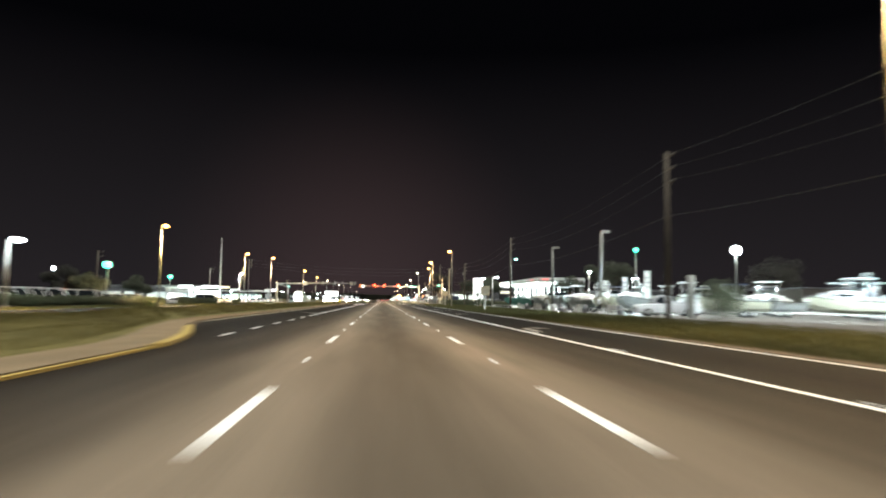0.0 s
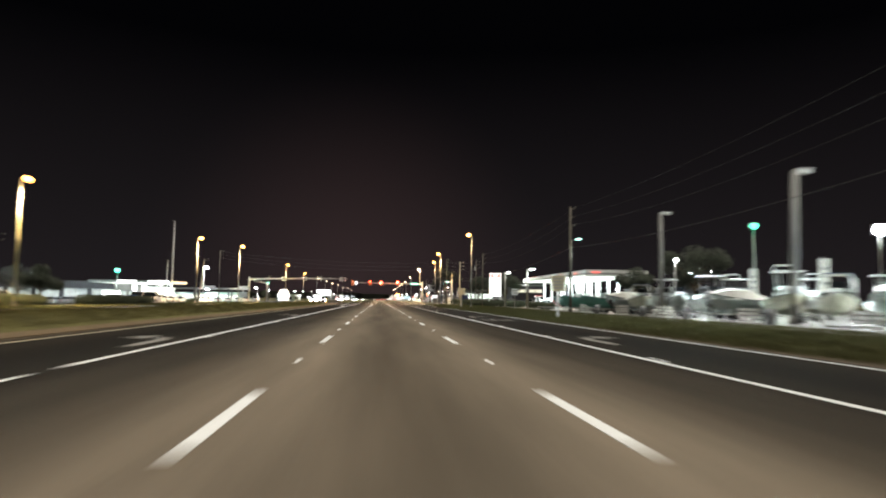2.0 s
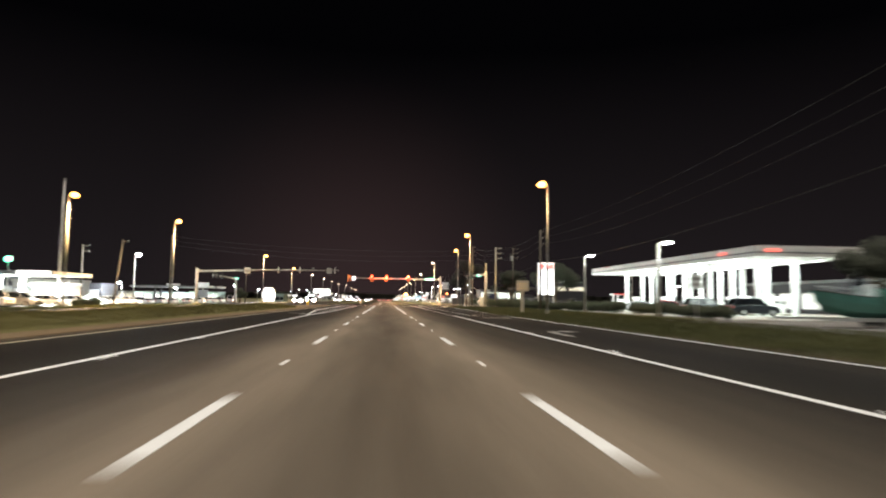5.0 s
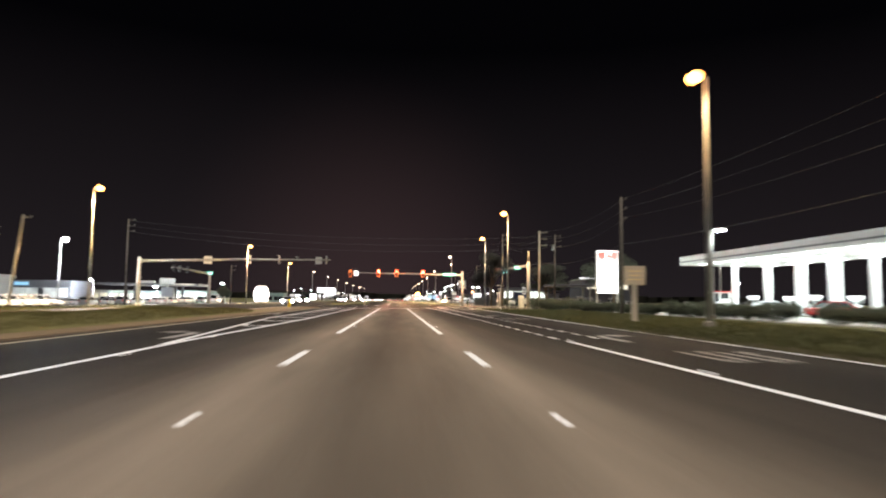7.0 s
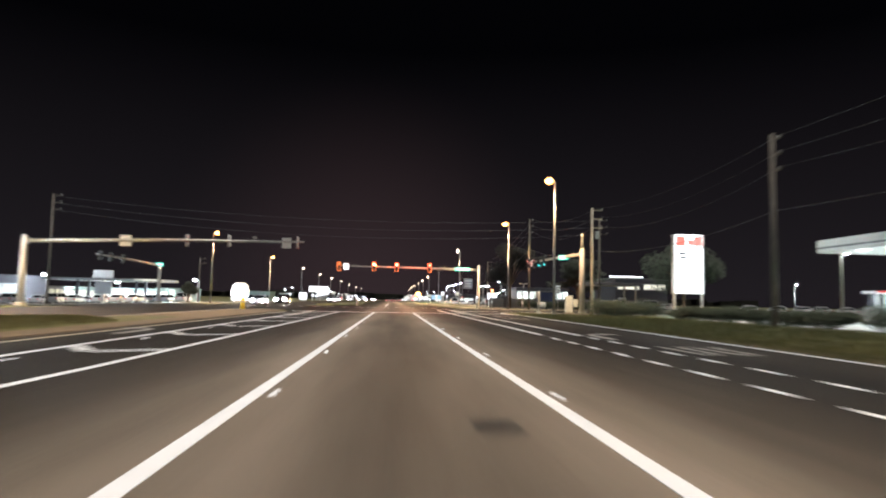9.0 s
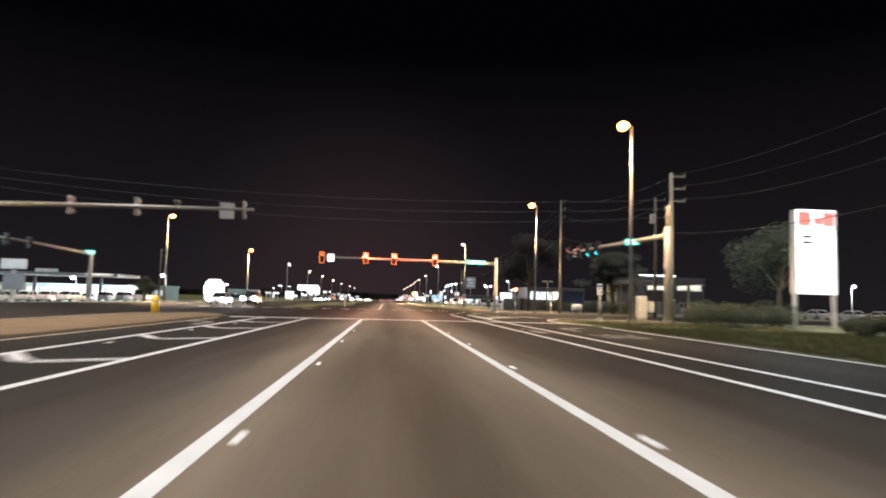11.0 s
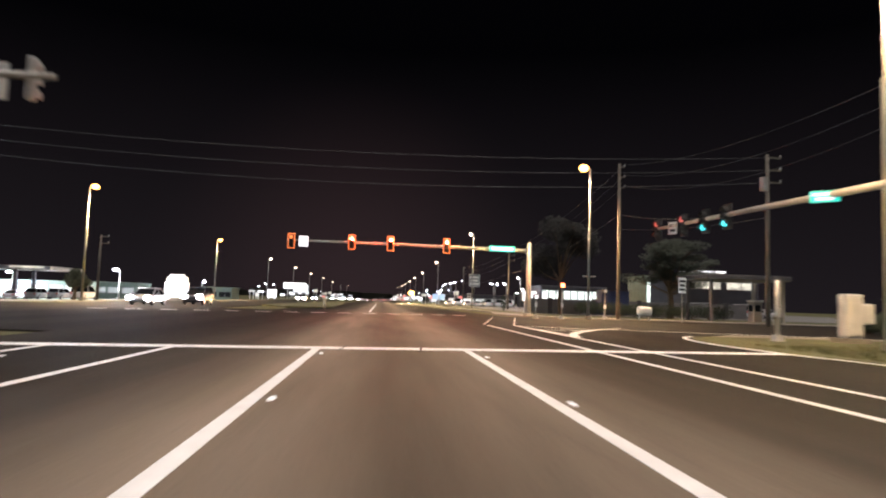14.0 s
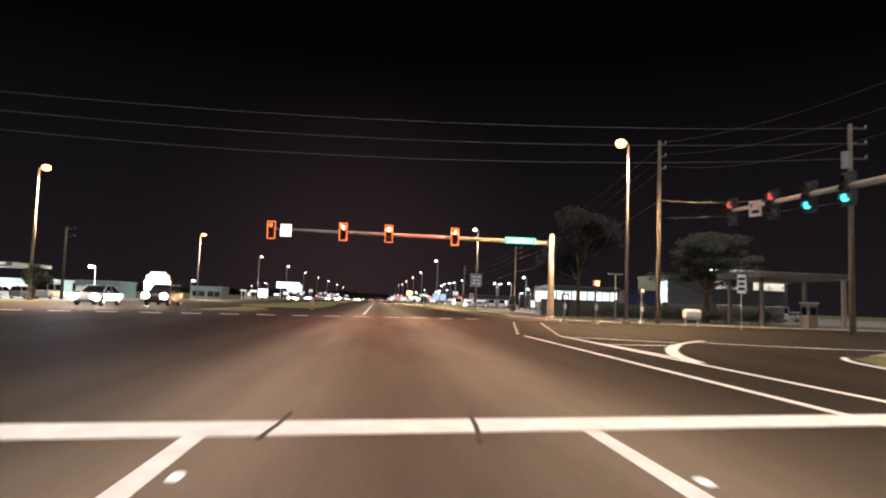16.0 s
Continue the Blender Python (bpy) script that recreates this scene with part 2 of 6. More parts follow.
WINDOW_BRIGHT = glow("bright_shop_window", (0.86, 1.0, 0.86), 0.65, 0.85, 0.7)
WINDOW_DIM = glow("dim_window", (0.85, 1.0, 0.92), 0.13, 0.95, 0.5)
WINDOW_LIT = glow("lit_window", (0.93, 1.0, 0.90), 0.32, 0.9, 0.7)
WINDOW_WARM = glow("warm_window", (1.0, 0.95, 0.70), 0.28, 0.9, 0.7)
PANEL_LIGHT = glow("canopy_light", (0.82, 1.0, 0.93), 3.0)
SODIUM_LENS = glow("sodium_lens", (1.0, 0.36, 0.06), 7.0)
PALE_LENS = glow("pale_lamp_lens", (1.0, 0.74, 0.48), 7.0)
COOL_LENS = glow("metal_halide_lens", (0.85, 1.0, 0.98), 30.0)
MINT_LENS = glow("mercury_lens", (0.06, 1.0, 0.50), 2.6)
RED_LENS = glow("red_signal_lens", (1.0, 0.010, 0.004), 55.0)
GREEN_LENS = glow("green_signal_lens", (0.02, 0.80, 0.78), 1.1)
DULL_RED_LENS = glow("red_signal_lens_side", (1.0, 0.09, 0.05), 0.35)
AMBER_LENS = glow("amber_lens", (1.0, 0.13, 0.03), 9.0)
DARK_LENS = material("unlit_lens", (0.03, 0.025, 0.02), 0.3, 0, 0.1, 10, 60, 0.0)
HEADLIGHT = glow("headlight_lens", (1.0, 0.98, 0.94), 60.0)
TAIL = glow("tail_lens", (1.0, 0.05, 0.03), 1.5)
SIGN_LIT = glow("lit_sign_face", (0.97, 1.0, 0.98), 1.1)
SIGN_LIT_SOFT = glow("soft_lit_sign_face", (0.95, 1.0, 0.98), 0.6)
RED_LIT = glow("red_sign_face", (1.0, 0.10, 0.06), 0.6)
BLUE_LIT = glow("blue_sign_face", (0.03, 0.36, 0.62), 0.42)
# border emission stands in for reflected light; also serves the dim arrow lens
BORDER_RED = material("retroreflective_border", (0.8, 0.35, 0.1), 0.5, 0, 0.05, 4, 40, 0.0, (1.0, 0.20, 0.05), 0.75)

# ---- mesh helpers ----


def box(bm, c, s, rz=0.0, bevel=0.0, taper=1.0):
    """A box of size s centred on c, turned by rz degrees; taper narrows the top."""
    m = pose(*c, 0, 0, rz)
    hx, hy, hz = s[0] / 2, s[1] / 2, s[2] / 2
    v = []
    for z, k in ((-hz, 1.0), (hz, taper)):
        for x, y in ((-hx, -hy), (hx, -hy), (hx, hy), (-hx, hy)):
            v.append(bm.verts.new(m @ Vector((x * k, y * k, z))))
    fs = [bm.faces.new([v[i] for i in q]) for q in ((3, 2, 1, 0), (4, 5, 6, 7), (0, 1, 5, 4), (1, 2, 6, 5), (2, 3, 7, 6), (3, 0, 4, 7))]
    if bevel:
        es = list({e for f in fs for e in f.edges})
        bmesh.ops.bevel(bm, geom=es, offset=bevel, segments=2, affect="EDGES", profile=0.5)
    return bm


def tube(bm, pts, radii, n=10, caps=True):
    """A round tube through pts with a radius at each."""
    rings = []
    pts = [Vector(p) for p in pts]
    for i, p in enumerate(pts):
        d = (pts[min(i + 1, len(pts) - 1)] - pts[max(i - 1, 0)]).normalized()
        side = d.orthogonal().normalized() if abs(d.z) < 0.99 else Vector((1, 0, 0))
        up = d.cross(side)
        r = radii[i] if isinstance(radii, (list, tuple)) else radii
        rings.append([bm.verts.new(p + r * (math.cos(a) * side + math.sin(a) * up)) for a in (2 * math.pi * k / n for k in range(n))])
        if i:
            # follow the ring before it with the least twist
            prev = rings[-2]
            best = min(range(n), key=lambda s: (rings[-1][s].co - prev[0].co - (p - pts[i - 1])).length)
            rings[-1] = rings[-1][best:] + rings[-1][:best]
    for a, b in zip(rings, rings[1:]):
        for k in range(n):
            bm.faces.new((a[k], a[(k + 1) % n], b[(k + 1) % n], b[k]))
    if caps:
        bm.faces.new(rings[0][::-1])
        bm.faces.new(rings[-1])
    return bm


def prism(bm, outline, z0, z1):
    """A flat outline (counter-clockwise x, y) raised from z0 to z1."""
    lo = [bm.verts.new((x, y, z0)) for x, y in outline]
    hi = [bm.verts.new((x, y, z1)) for x, y in outline]
    bm.faces.new(lo[::-1])
    bm.faces.new(hi)
    n = len(outline)
    for i in range(n):
        bm.faces.new((lo[i], lo[(i + 1) % n], hi[(i + 1) % n], hi[i]))
    return bm


def loft(bm, sections, closed=True):
    """Rings of equal point count, skinned one to the next, with end caps."""
    rings = [[bm.verts.new(p) for p in s] for s in sections]
    n = len(rings[0])
    for a, b in zip(rings, rings[1:]):
        for k in range(n if closed else n - 1):
            bm.faces.new((a[k], a[(k + 1) % n], b[(k + 1) % n], b[k]))
    if closed:
        bm.faces.new(rings[0][::-1])
        bm.faces.new(rings[-1])
    return bm


def B():
    return bmesh.new()


def mesh_of(name, bm, mat, smooth=False):
    me = bpy.data.meshes.new(name)
    bmesh.ops.recalc_face_normals(bm, faces=bm.faces)
    bm.to_mesh(me)
    bm.free()
    me.materials.append(mat)
    if smooth:
        for p in me.polygons:
            p.use_smooth = True
    return me


def part(name, bm, mat, parent=None, label="", smooth=False):
    ob = new(name, mesh_of(name, bm, mat, smooth))
    if parent is not None:
        ob.parent = parent
    if label:
        tagged(ob, label)
    return ob


def piece(name, me, m, parent):
    """One more object on a shared mesh, under its thing."""
    ob = new(name, me)
    ob.parent = parent
    ob.matrix_local = m
    return ob


def thing(name, m, label, category, group=""):
    ob = new(name)
    ob.matrix_world = m
    return tagged(ob, label, category, group)


def structure(name, bm, mat, label, category):
    return tagged(part(name, bm, mat), label, category, kind="structure")


# ---- ground, roads, medians ----
L0, R0, R1 = -1.40, 2.05, 5.38
STOP = 199.7



def land(x):
    """How far the land west of the road lies below it."""
    return -0.027 * min(max(-x - 30, 0), 65)


def sheet(bm, x0, x1, y0, y1, top, thick=0.4):
    """A slab that follows the lie of the land from x0 to x1."""
    xs = [x0] + [x for x in (-95, -30) if x0 < x < x1] + [x1]
    loft(bm, [[(x, y0, land(x) + top - thick), (x, y1, land(x) + top - thick), (x, y1, land(x) + top), (x, y0, land(x) + top)] for x in xs])
    return bm


bm = sheet(B(), -2500, 2500, -300, 4500, -0.05)
structure("ground", bm, GRASS, "dark patchy roadside grass reaching to the horizon", "ground")

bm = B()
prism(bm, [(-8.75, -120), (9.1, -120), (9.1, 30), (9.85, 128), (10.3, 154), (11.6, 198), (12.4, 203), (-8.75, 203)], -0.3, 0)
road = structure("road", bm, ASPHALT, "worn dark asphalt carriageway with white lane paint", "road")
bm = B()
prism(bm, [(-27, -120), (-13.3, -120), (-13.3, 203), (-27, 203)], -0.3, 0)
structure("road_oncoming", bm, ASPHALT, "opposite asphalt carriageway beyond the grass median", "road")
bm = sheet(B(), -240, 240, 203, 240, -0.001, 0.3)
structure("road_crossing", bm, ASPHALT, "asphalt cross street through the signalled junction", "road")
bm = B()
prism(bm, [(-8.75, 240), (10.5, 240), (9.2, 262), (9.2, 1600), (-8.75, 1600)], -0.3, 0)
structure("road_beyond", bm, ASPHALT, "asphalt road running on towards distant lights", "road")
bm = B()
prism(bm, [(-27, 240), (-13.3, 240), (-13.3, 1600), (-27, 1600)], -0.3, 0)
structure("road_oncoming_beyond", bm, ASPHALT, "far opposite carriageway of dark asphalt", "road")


def kerbed(name, outline, label):
    """A raised island: grass inside a concrete kerb."""
    bm = B()
    prism(bm, outline, -0.3, 0.045)
    isl = structure(name, bm, MEDIAN_GRASS, label, "median")
    return isl


def strip(bm, pts, w, z0, z1):
    """A ribbon of width w along pts."""
    left, right = [], []
    for i, p in enumerate(pts):
        a, b = Vector(pts[max(i - 1, 0)]), Vector(pts[min(i + 1, len(pts) - 1)])
        d = (b - a).normalized()
        n = Vector((-d.y, d.x)) * (w / 2)
        left.append((p[0] + n.x, p[1] + n.y))
        right.append((p[0] - n.x, p[1] - n.y))
    return prism(bm, right + left[::-1], z0, z1)


def curve(p0, p1, p2, n=8):
    return [((1 - t) ** 2 * p0[0] + 2 * t * (1 - t) * p1[0] + t * t * p2[0], (1 - t) ** 2 * p0[1] + 2 * t * (1 - t) * p1[1] + t * t * p2[1]) for t in (i / n for i in range(n + 1))]


nose = [(-5.0, -120), (-5.0, 15.5)] + curve((-5.0, 15.5), (-5.3, 19), (-6.6, 23.5)) + curve((-6.6, 23.5), (-8.0, 28.5), (-8.75, 34)) + [(-8.75, 196)]
tip = curve((-8.75, 196), (-8.75, 202.4), (-11, 202.4)) + curve((-11, 202.4), (-13.2, 202.4), (-13.2, 196))
kerbed("median_grass", [(x - 0.3, y) for x, y in nose] + [(x, y - 0.3) for x, y in tip] + [(-13.0, 196), (-13.0, -120)], "patchy olive grass on the raised median")
def edge_x(y):
    """The road-side edge of the median's grass."""
    if y < 15.5:
        return -6.7
    return -6.7 - min(1.0, (y - 15.5) / 18.5) * 3.5


def mound_z(x, y):
    """Height of the grassy mound that hides the opposite carriageway."""
    x0 = edge_x(y)
    t = (x0 - x) / (x0 + 13.0)
    return 0.05 + min(max((176 - y) / 24, 0.0), 1.0) * (0.46 + 0.05 * math.sin(y * 0.43)) * max(0.0, math.sin(math.pi * min(max(t, 0.0), 1.0))) ** 0.8


mound = []
for i in range(53):
    y = -32 + 4.0 * i
    x0 = edge_x(y)
    mound.append([(x0, y, 0.0)] + [(x0 + (-13.0 - x0) * k / 8, y, mound_z(x0 + (-13.0 - x0) * k / 8, y)) for k in range(9)] + [(-13.0, y, 0.0)])
structure("median_mound", loft(B(), mound), MEDIAN_GRASS, "low grassy mound along the middle of the median", "median")
bm = B()
strip(bm, nose[1:2] + nose[3:14], 0.27, -0.3, 0.09)
structure("kerb_nose", bm, YELLOW_LINE, "yellow-painted concrete kerb at the median nose", "kerb")
bm = B()
strip(bm, [(-5.0, -120), (-5.0, 15.3)], 0.10, -0.3, 0.05)
structure("kerb_near", bm, YELLOW_LINE, "thin yellow-painted kerb edge beside the sandy apron", "kerb")
bm = B()
strip(bm, nose[14:] + tip[1:9], 0.24, -0.3, 0.025)
structure("kerb_median", bm, SHOULDER, "dusty brown concrete kerb along the grass median", "kerb")
bm = B()
prism(bm, [(-9.1, 163)] + [(x + (0.15 if x < -11 else -0.25), y - 0.3) for x, y in tip] + [(-12.95, 163)], -0.2, 0.05)
structure("median_tip", bm, DIRT, "dusty brown bare ground at the median tip", "median")
bm = B()
strip(bm, [(-13.2, -120), (-13.2, 196)] + tip[::-1][1:9], 0.28, -0.3, 0.08)
structure("kerb_median_far", bm, CONCRETE, "concrete kerb facing the opposite carriageway", "kerb")
bm = B()
strip(bm, [(x - 0.85, y) for x, y in nose[:2] + nose[3:19]], 1.35, -0.2, 0.05)
structure("median_apron_near", bm, SAND, "pale sandy paved apron behind the yellow kerb", "pavement")
bm = B()
strip(bm, [(nose[18][0] - 0.85, nose[18][1] + 0.02), (-9.75, 40), (-9.65, 190)], 1.65, -0.2, 0.048)
structure("median_apron", bm, DIRT, "dark dusty paved apron behind the median kerb", "pavement")
bm = B()
prism(bm, [(-13.2, 1500), (-13.2, 260), (-9.5, 252.4), (-6.0, 252.4), (-5.2, 257), (-6.4, 300), (-8.75, 345), (-8.75, 1500)], -0.3, 0.13)
structure("median_far", bm, GRASS, "grass median beyond the junction", "median")

# corner pavements and lots
bm = B()
strip(bm, [(9.55, -120), (9.55, 30), (10.3, 128), (10.75, 154), (12.0, 197)], 0.9, -0.2, -0.012)
structure("verge_shoulder", bm, SHOULDER, "sandy worn shoulder between turn lane and grass", "pavement")
bm = B()
prism(bm, [(11.0, 196), (30, 196), (60, 206.5), (60, 210), (22, 210.5), (16.5, 211.2), (13.6, 210.8), (12.5, 209.9), (11.2, 207), (10.9, 203), (10.95, 199)], -0.2, 0.012)
structure("corner_grass", bm, GRASS, "patchy olive grass at the near corner", "verge")
bm = B()
prism(bm, [(13.8, 211.0), (16.5, 211.5), (22, 210.8), (60, 210.3), (60, 212.3), (22, 212.6), (16, 213.0)], -0.2, 0.02)
structure("pavement_corner", bm, CONCRETE, "dusty concrete corner pavement at the junction", "pavement")
bm = B()
prism(bm, [(13.2, 262), (11.2, 250), (11.0, 246), (13.5, 241.5), (20, 240.2), (90, 240.2), (90, 243.5), (22, 243.5), (16, 246), (13.8, 262), (12.5, 330), (10, 330)], -0.2, 0.06)
structure("pavement_far_corner", bm, CONCRETE, "concrete pavement round the far corner", "pavement")
bm = B()
prism(bm, [(19, 20), (95, 20), (95, 131), (19, 131)], -0.2, -0.02)
structure("boat_yard_paving", bm, LOT, "pale gravelly paving of the boat yard", "pavement")
bm = B()
prism(bm, [(26, 133), (80, 133), (80, 200), (26, 200)], -0.2, -0.015)
structure("forecourt", bm, PALE_CONCRETE, "pale concrete petrol station forecourt", "pavement")
bm = sheet(B(), -130, -34, 20, 198, -0.02, 0.2)
structure("west_lot", bm, LOT, "paved car lot beside the opposite carriageway", "pavement")
bm = sheet(B(), -160, -33, 245, 420, -0.02, 0.2)
structure("far_west_lot", bm, LOT, "paved car lot beyond the junction", "pavement")
bm = B()
prism(bm, [(20, 262), (140, 262), (140, 520), (20, 520)], -0.2, -0.02)
structure("far_east_lot", bm, LOT, "paved lot of the far roadside shops", "pavement")

# ---- road markings ----
PAINT = 0.006


def bar(name, x, y0, y1, w=0.15, mat=WHITE_LINE, parent=road, x1=None):
    bm = B()
    x1 = x if x1 is None else x1
    prism(bm, [(x - w / 2, y0), (x + w / 2, y0), (x1 + w / 2, y1), (x1 - w / 2, y1)], 0.0005, PAINT)
    return part(name, bm, mat, parent)


dash_mesh = mesh_of("lane_dash", box(B(), (0, 0, PAINT / 2), (0.15, 3.05, PAINT)), WHITE_LINE)
dot_mesh = mesh_of("dotted_line", box(B(), (0, 0, PAINT / 2), (0.12, 1.83, PAINT)), WHITE_LINE)
skip_mesh = mesh_of("skip_dash", box(B(), (0, 0, PAINT / 2), (0.12, 0.9, PAINT)), WHITE_LINE)
stud_bm = box(B(), (0, 0, 0.012), (0.075, 0.10, 0.022), 0, 0, 0.75)
stud_mesh = mesh_of("road_stud", stud_bm, STUD)
for k in range(-2, 11):
    for x in (L0, R0):
        piece("lane_dash", dash_mesh, pose(x, 7.0 + 12.19 * k, 0), road)
        if k < 10:
            piece("road_stud", stud_mesh, pose(x, 12.6 + 12.19 * k, 0.001), road)
bar("solid_line", -1.37, 137.9, STOP - 0.5, 0.17)
bar("solid_line", 2.0, 137.9, STOP - 0.2, 0.17)
for k in range(-1, 9):
    piece("road_stud", stud_mesh, pose(-1.16, 149.5 + 6.04 * k, 0.001), road)
    piece("road_stud", stud_mesh, pose(2.19, 149.5 + 6.04 * k, 0.001), road)
# left-turn lane: dotted opening, then solid, then a hatched strip
for k in range(6):
    piece("dotted_line", dot_mesh, pose(-4.8, 21.3 + 4.88 * k, 0), road)
bar("solid_line", -4.85, 48, 134, 0.15)
bar("solid_line", -4.85, 134, 152, 0.15, x1=-4.35)
bar("solid_line", -4.35, 152, STOP - 0.9, 0.15, x1=-4.3)
bar("solid_line", -4.95, 132, 154, 0.15, x1=-6.6)
bar("solid_line", -6.6, 154, STOP - 1.2, 0.15, x1=-6.6)
for k in range(14):
    piece("road_stud", stud_mesh, pose(-4.65, 56 + 12.19 * k * 0.5, 0.001), road)
for k in range(8):
    piece("road_stud", stud_mesh, pose(-6.1, 153 + 6.1 * k, 0.001), road)
bm = B()
for k in range(9):
    y = 143.4 + 6.05 * k
    xl = -6.6 if y > 154 else -4.95 - 1.65 * (y - 132) / 22
    xr = -4.33 if y > 152 else -4.85 + 0.5 * (y - 134) / 18
    mid = xl + (xr - xl) * 0.42
    strip(bm, [(xl, y + 0.9), (mid - 0.15, y - 0.35), (mid + 0.15, y - 0.5), (xr, y + 0.25)], 0.26, 0.0008, PAINT - 0.0005)
part("hatching", bm, WHITE_LINE, road)
bar("edge_line", -8.42, 30, 196, 0.13, PALE_YELLOW)
# right side
bar("solid_line", R1, -120, 134.5, 0.15)
for k in range(14):
    piece("skip_dash", skip_mesh, pose(5.34, 136.2 + 2.0 * k, 0), road)
    piece("skip_dash", skip_mesh, pose(6.78, 136.8 + 2.0 * k, 0), road)
bar("solid_line", 5.4, 164.5, 217.0, 0.16, x1=5.35)
bar("solid_line", 6.8, 164.5, 218.0, 0.16, x1=6.85)
bar("edge_line", 8.8, -120, 30, 0.12)
bar("edge_line", 8.8, 30, 128, 0.12, x1=9.6)
bar("edge_line", 9.6, 128, 154, 0.12, x1=10.0)
bar("edge_line", 10.0, 154, 198, 0.12, x1=11.3)
bm = B()
strip(bm, curve((11.3, 198), (10.4, 203), (11.0, 206.5)) + curve((11.0, 206.5), (11.5, 209.2), (12.6, 210.3))[1:], 0.15, 0.0005, 0.02)
part("edge_line", bm, WHITE_LINE, road)
for k in range(18):
    piece("road_stud", stud_mesh, pose(R1 + 0.18, -10 + 12.19 * k * 0.7, 0.001), road)
bm = B()
strip(bm, [(-8.3, STOP - 1.5), (10.9, STOP + 1.6)], 0.62, 0.001, PAINT + 0.002)
part("stop_line", bm, WHITE_LINE, road)
JOINT = material("open_joint", (0.05, 0.045, 0.04), 0.8, 0, 0.3, 4, 50, 0.2)
for x in (-0.82, 0.93):
    bm = B()
    strip(bm, [(x - 0.05, STOP - 0.75), (x + 0.02, STOP - 0.1), (x + 0.05, STOP + 0.5)], 0.045, 0.002, PAINT + 0.004)
    part("joint", bm, JOINT, road)
# splitter triangle between through lane and right-turn lane
bm = B()
strip(bm, [(6.85, 217.8), (7.1, 208.8)], 0.16, 0.0005, PAINT)
strip(bm, curve((7.0, 207.4), (7.35, 210.2), (9.66, 214.05)), 0.34, 0.001, PAINT + 0.001)
strip(bm, curve((9.66, 214.05), (10.7, 215.8), (12.4, 217.6)), 0.18, 0.0012, PAINT + 0.0008)
strip(bm, [(6.9, 217.2), (10.5, 215.5)], 0.16, 0.0015, PAINT)
strip(bm, [(6.95, 213.2), (9.3, 213.6)], 0.16, 0.0015, PAINT)
part("splitter_marking", bm, WHITE_LINE, road)
bm = B()
strip(bm, curve((11.3, 216.2), (14, 214.2), (22, 213.6)), 0.16, 0.0015, PAINT)
part("edge_line", bm, WHITE_LINE, road)
for k in range(8):
    piece("skip_dash", skip_mesh, pose(5.5 + k * 0.42, 219.0 + 2.1 * k, 0, 0, 0, -11), road)
    piece("skip_dash", skip_mesh, pose(7.2 + k * 0.42, 219.5 + 2.0 * k, 0, 0, 0, -11), road)
cross_mesh = mesh_of("crossing_dash", box(B(), (0, 0, PAINT / 2), (1.0, 0.6, PAINT)), WHITE_LINE)
for k in range(14):
    piece("crossing_dash", cross_mesh, pose(-17.5 + 1.85 * k, 227.2 + 0.98 * k * (1.0 - 0.006 * k), 0.002, 0, 0, 24), road)
bar("solid_line", -0.9, 240.5, 330, 0.18)
bar("solid_line", 2.4, 330, 331, 0.18)


def arrow(x, y, side=1, size=1.0):
    """A worn turn arrow: shaft, bend and head."""
    bm = B()
    strip(bm, [(x, y), (x, y + 2.3 * size)] + curve((x, y + 2.3 * size), (x, y + 3.2 * size), (x + side * 0.7, y + 3.3 * size), 5)[1:], 0.28, 0.0005, PAINT)
    h = [(x + side * 0.6, y + 2.75 * size), (x + side * 1.35, y + 3.35 * size), (x + side * 0.6, y + 3.95 * size)]
    prism(bm, h if side > 0 else h[::-1], 0.001, PAINT + 0.0005)
    part("turn_arrow", bm, OLD_LINE, road)


for x, y in ((5.95, 25), (6.4, 54.5), (6.45, 80.5), (6.45, 107.5), (7.15, 134.6), (7.3, 162.3), (8.2, 190)):
    arrow(x, y, 1)
for x, y in ((-5.5, 52.4), (-5.4, 79.2), (-5.7, 134.4), (-7.6, 161), (-7.2, 187.4)):
    arrow(x, y, -1)


def worn_word(x, y):
    """A worn word of four tall strokes, too faint to read."""
    bm = B()
    for i in range(4):
        strip(bm, [(x + 0.48 * i, y), (x + 0.48 * i, y + 2.4)], 0.13, 0.0008, PAINT - 0.001)
        strip(bm, [(x + 0.48 * i, y + (2.3 if i % 2 else 0.1)), (x + 0.3 + 0.48 * i, y + (2.3 if i % 2 else 0.1))], 0.3, 0.0006, PAINT - 0.0012)
    part("worn_lettering", bm, OLD_LINE, road, "worn unreadable lettering painted on the lane")


for x, y in ((6.3, 74.6), (7.0, 128.6), (7.4, 156.6), (7.9, 185)):
    worn_word(x, y)
bm = B()
strip(bm, [(6.1, 187.4), (6.1, 189.4)], 0.5, 0.0008, PAINT - 0.001)
strip(bm, [(5.8, 190.2), (6.1, 191.6), (6.4, 190.2)], 0.14, 0.0008, PAINT - 0.001)
part("cycle_symbol", bm, OLD_LINE, road, "worn white cycle lane symbol")
TAR = material("tar", (0.022, 0.019, 0.016), 0.6, 0, 0.3, 4, 50, 0.2)
bm = B()
for i in range(9):
    box(bm, (1.15 + 0.10 * math.cos(i * 2.2), 147.6 + 0.16 * math.sin(i * 1.3), 0.003 + 0.0001 * i), (0.2 + 0.04 * (i % 3), 0.22 + 0.05 * (i % 2), 0.003), i * 25)
part("tar_patch", bm, TAR, road)

# ---- street lamps ----


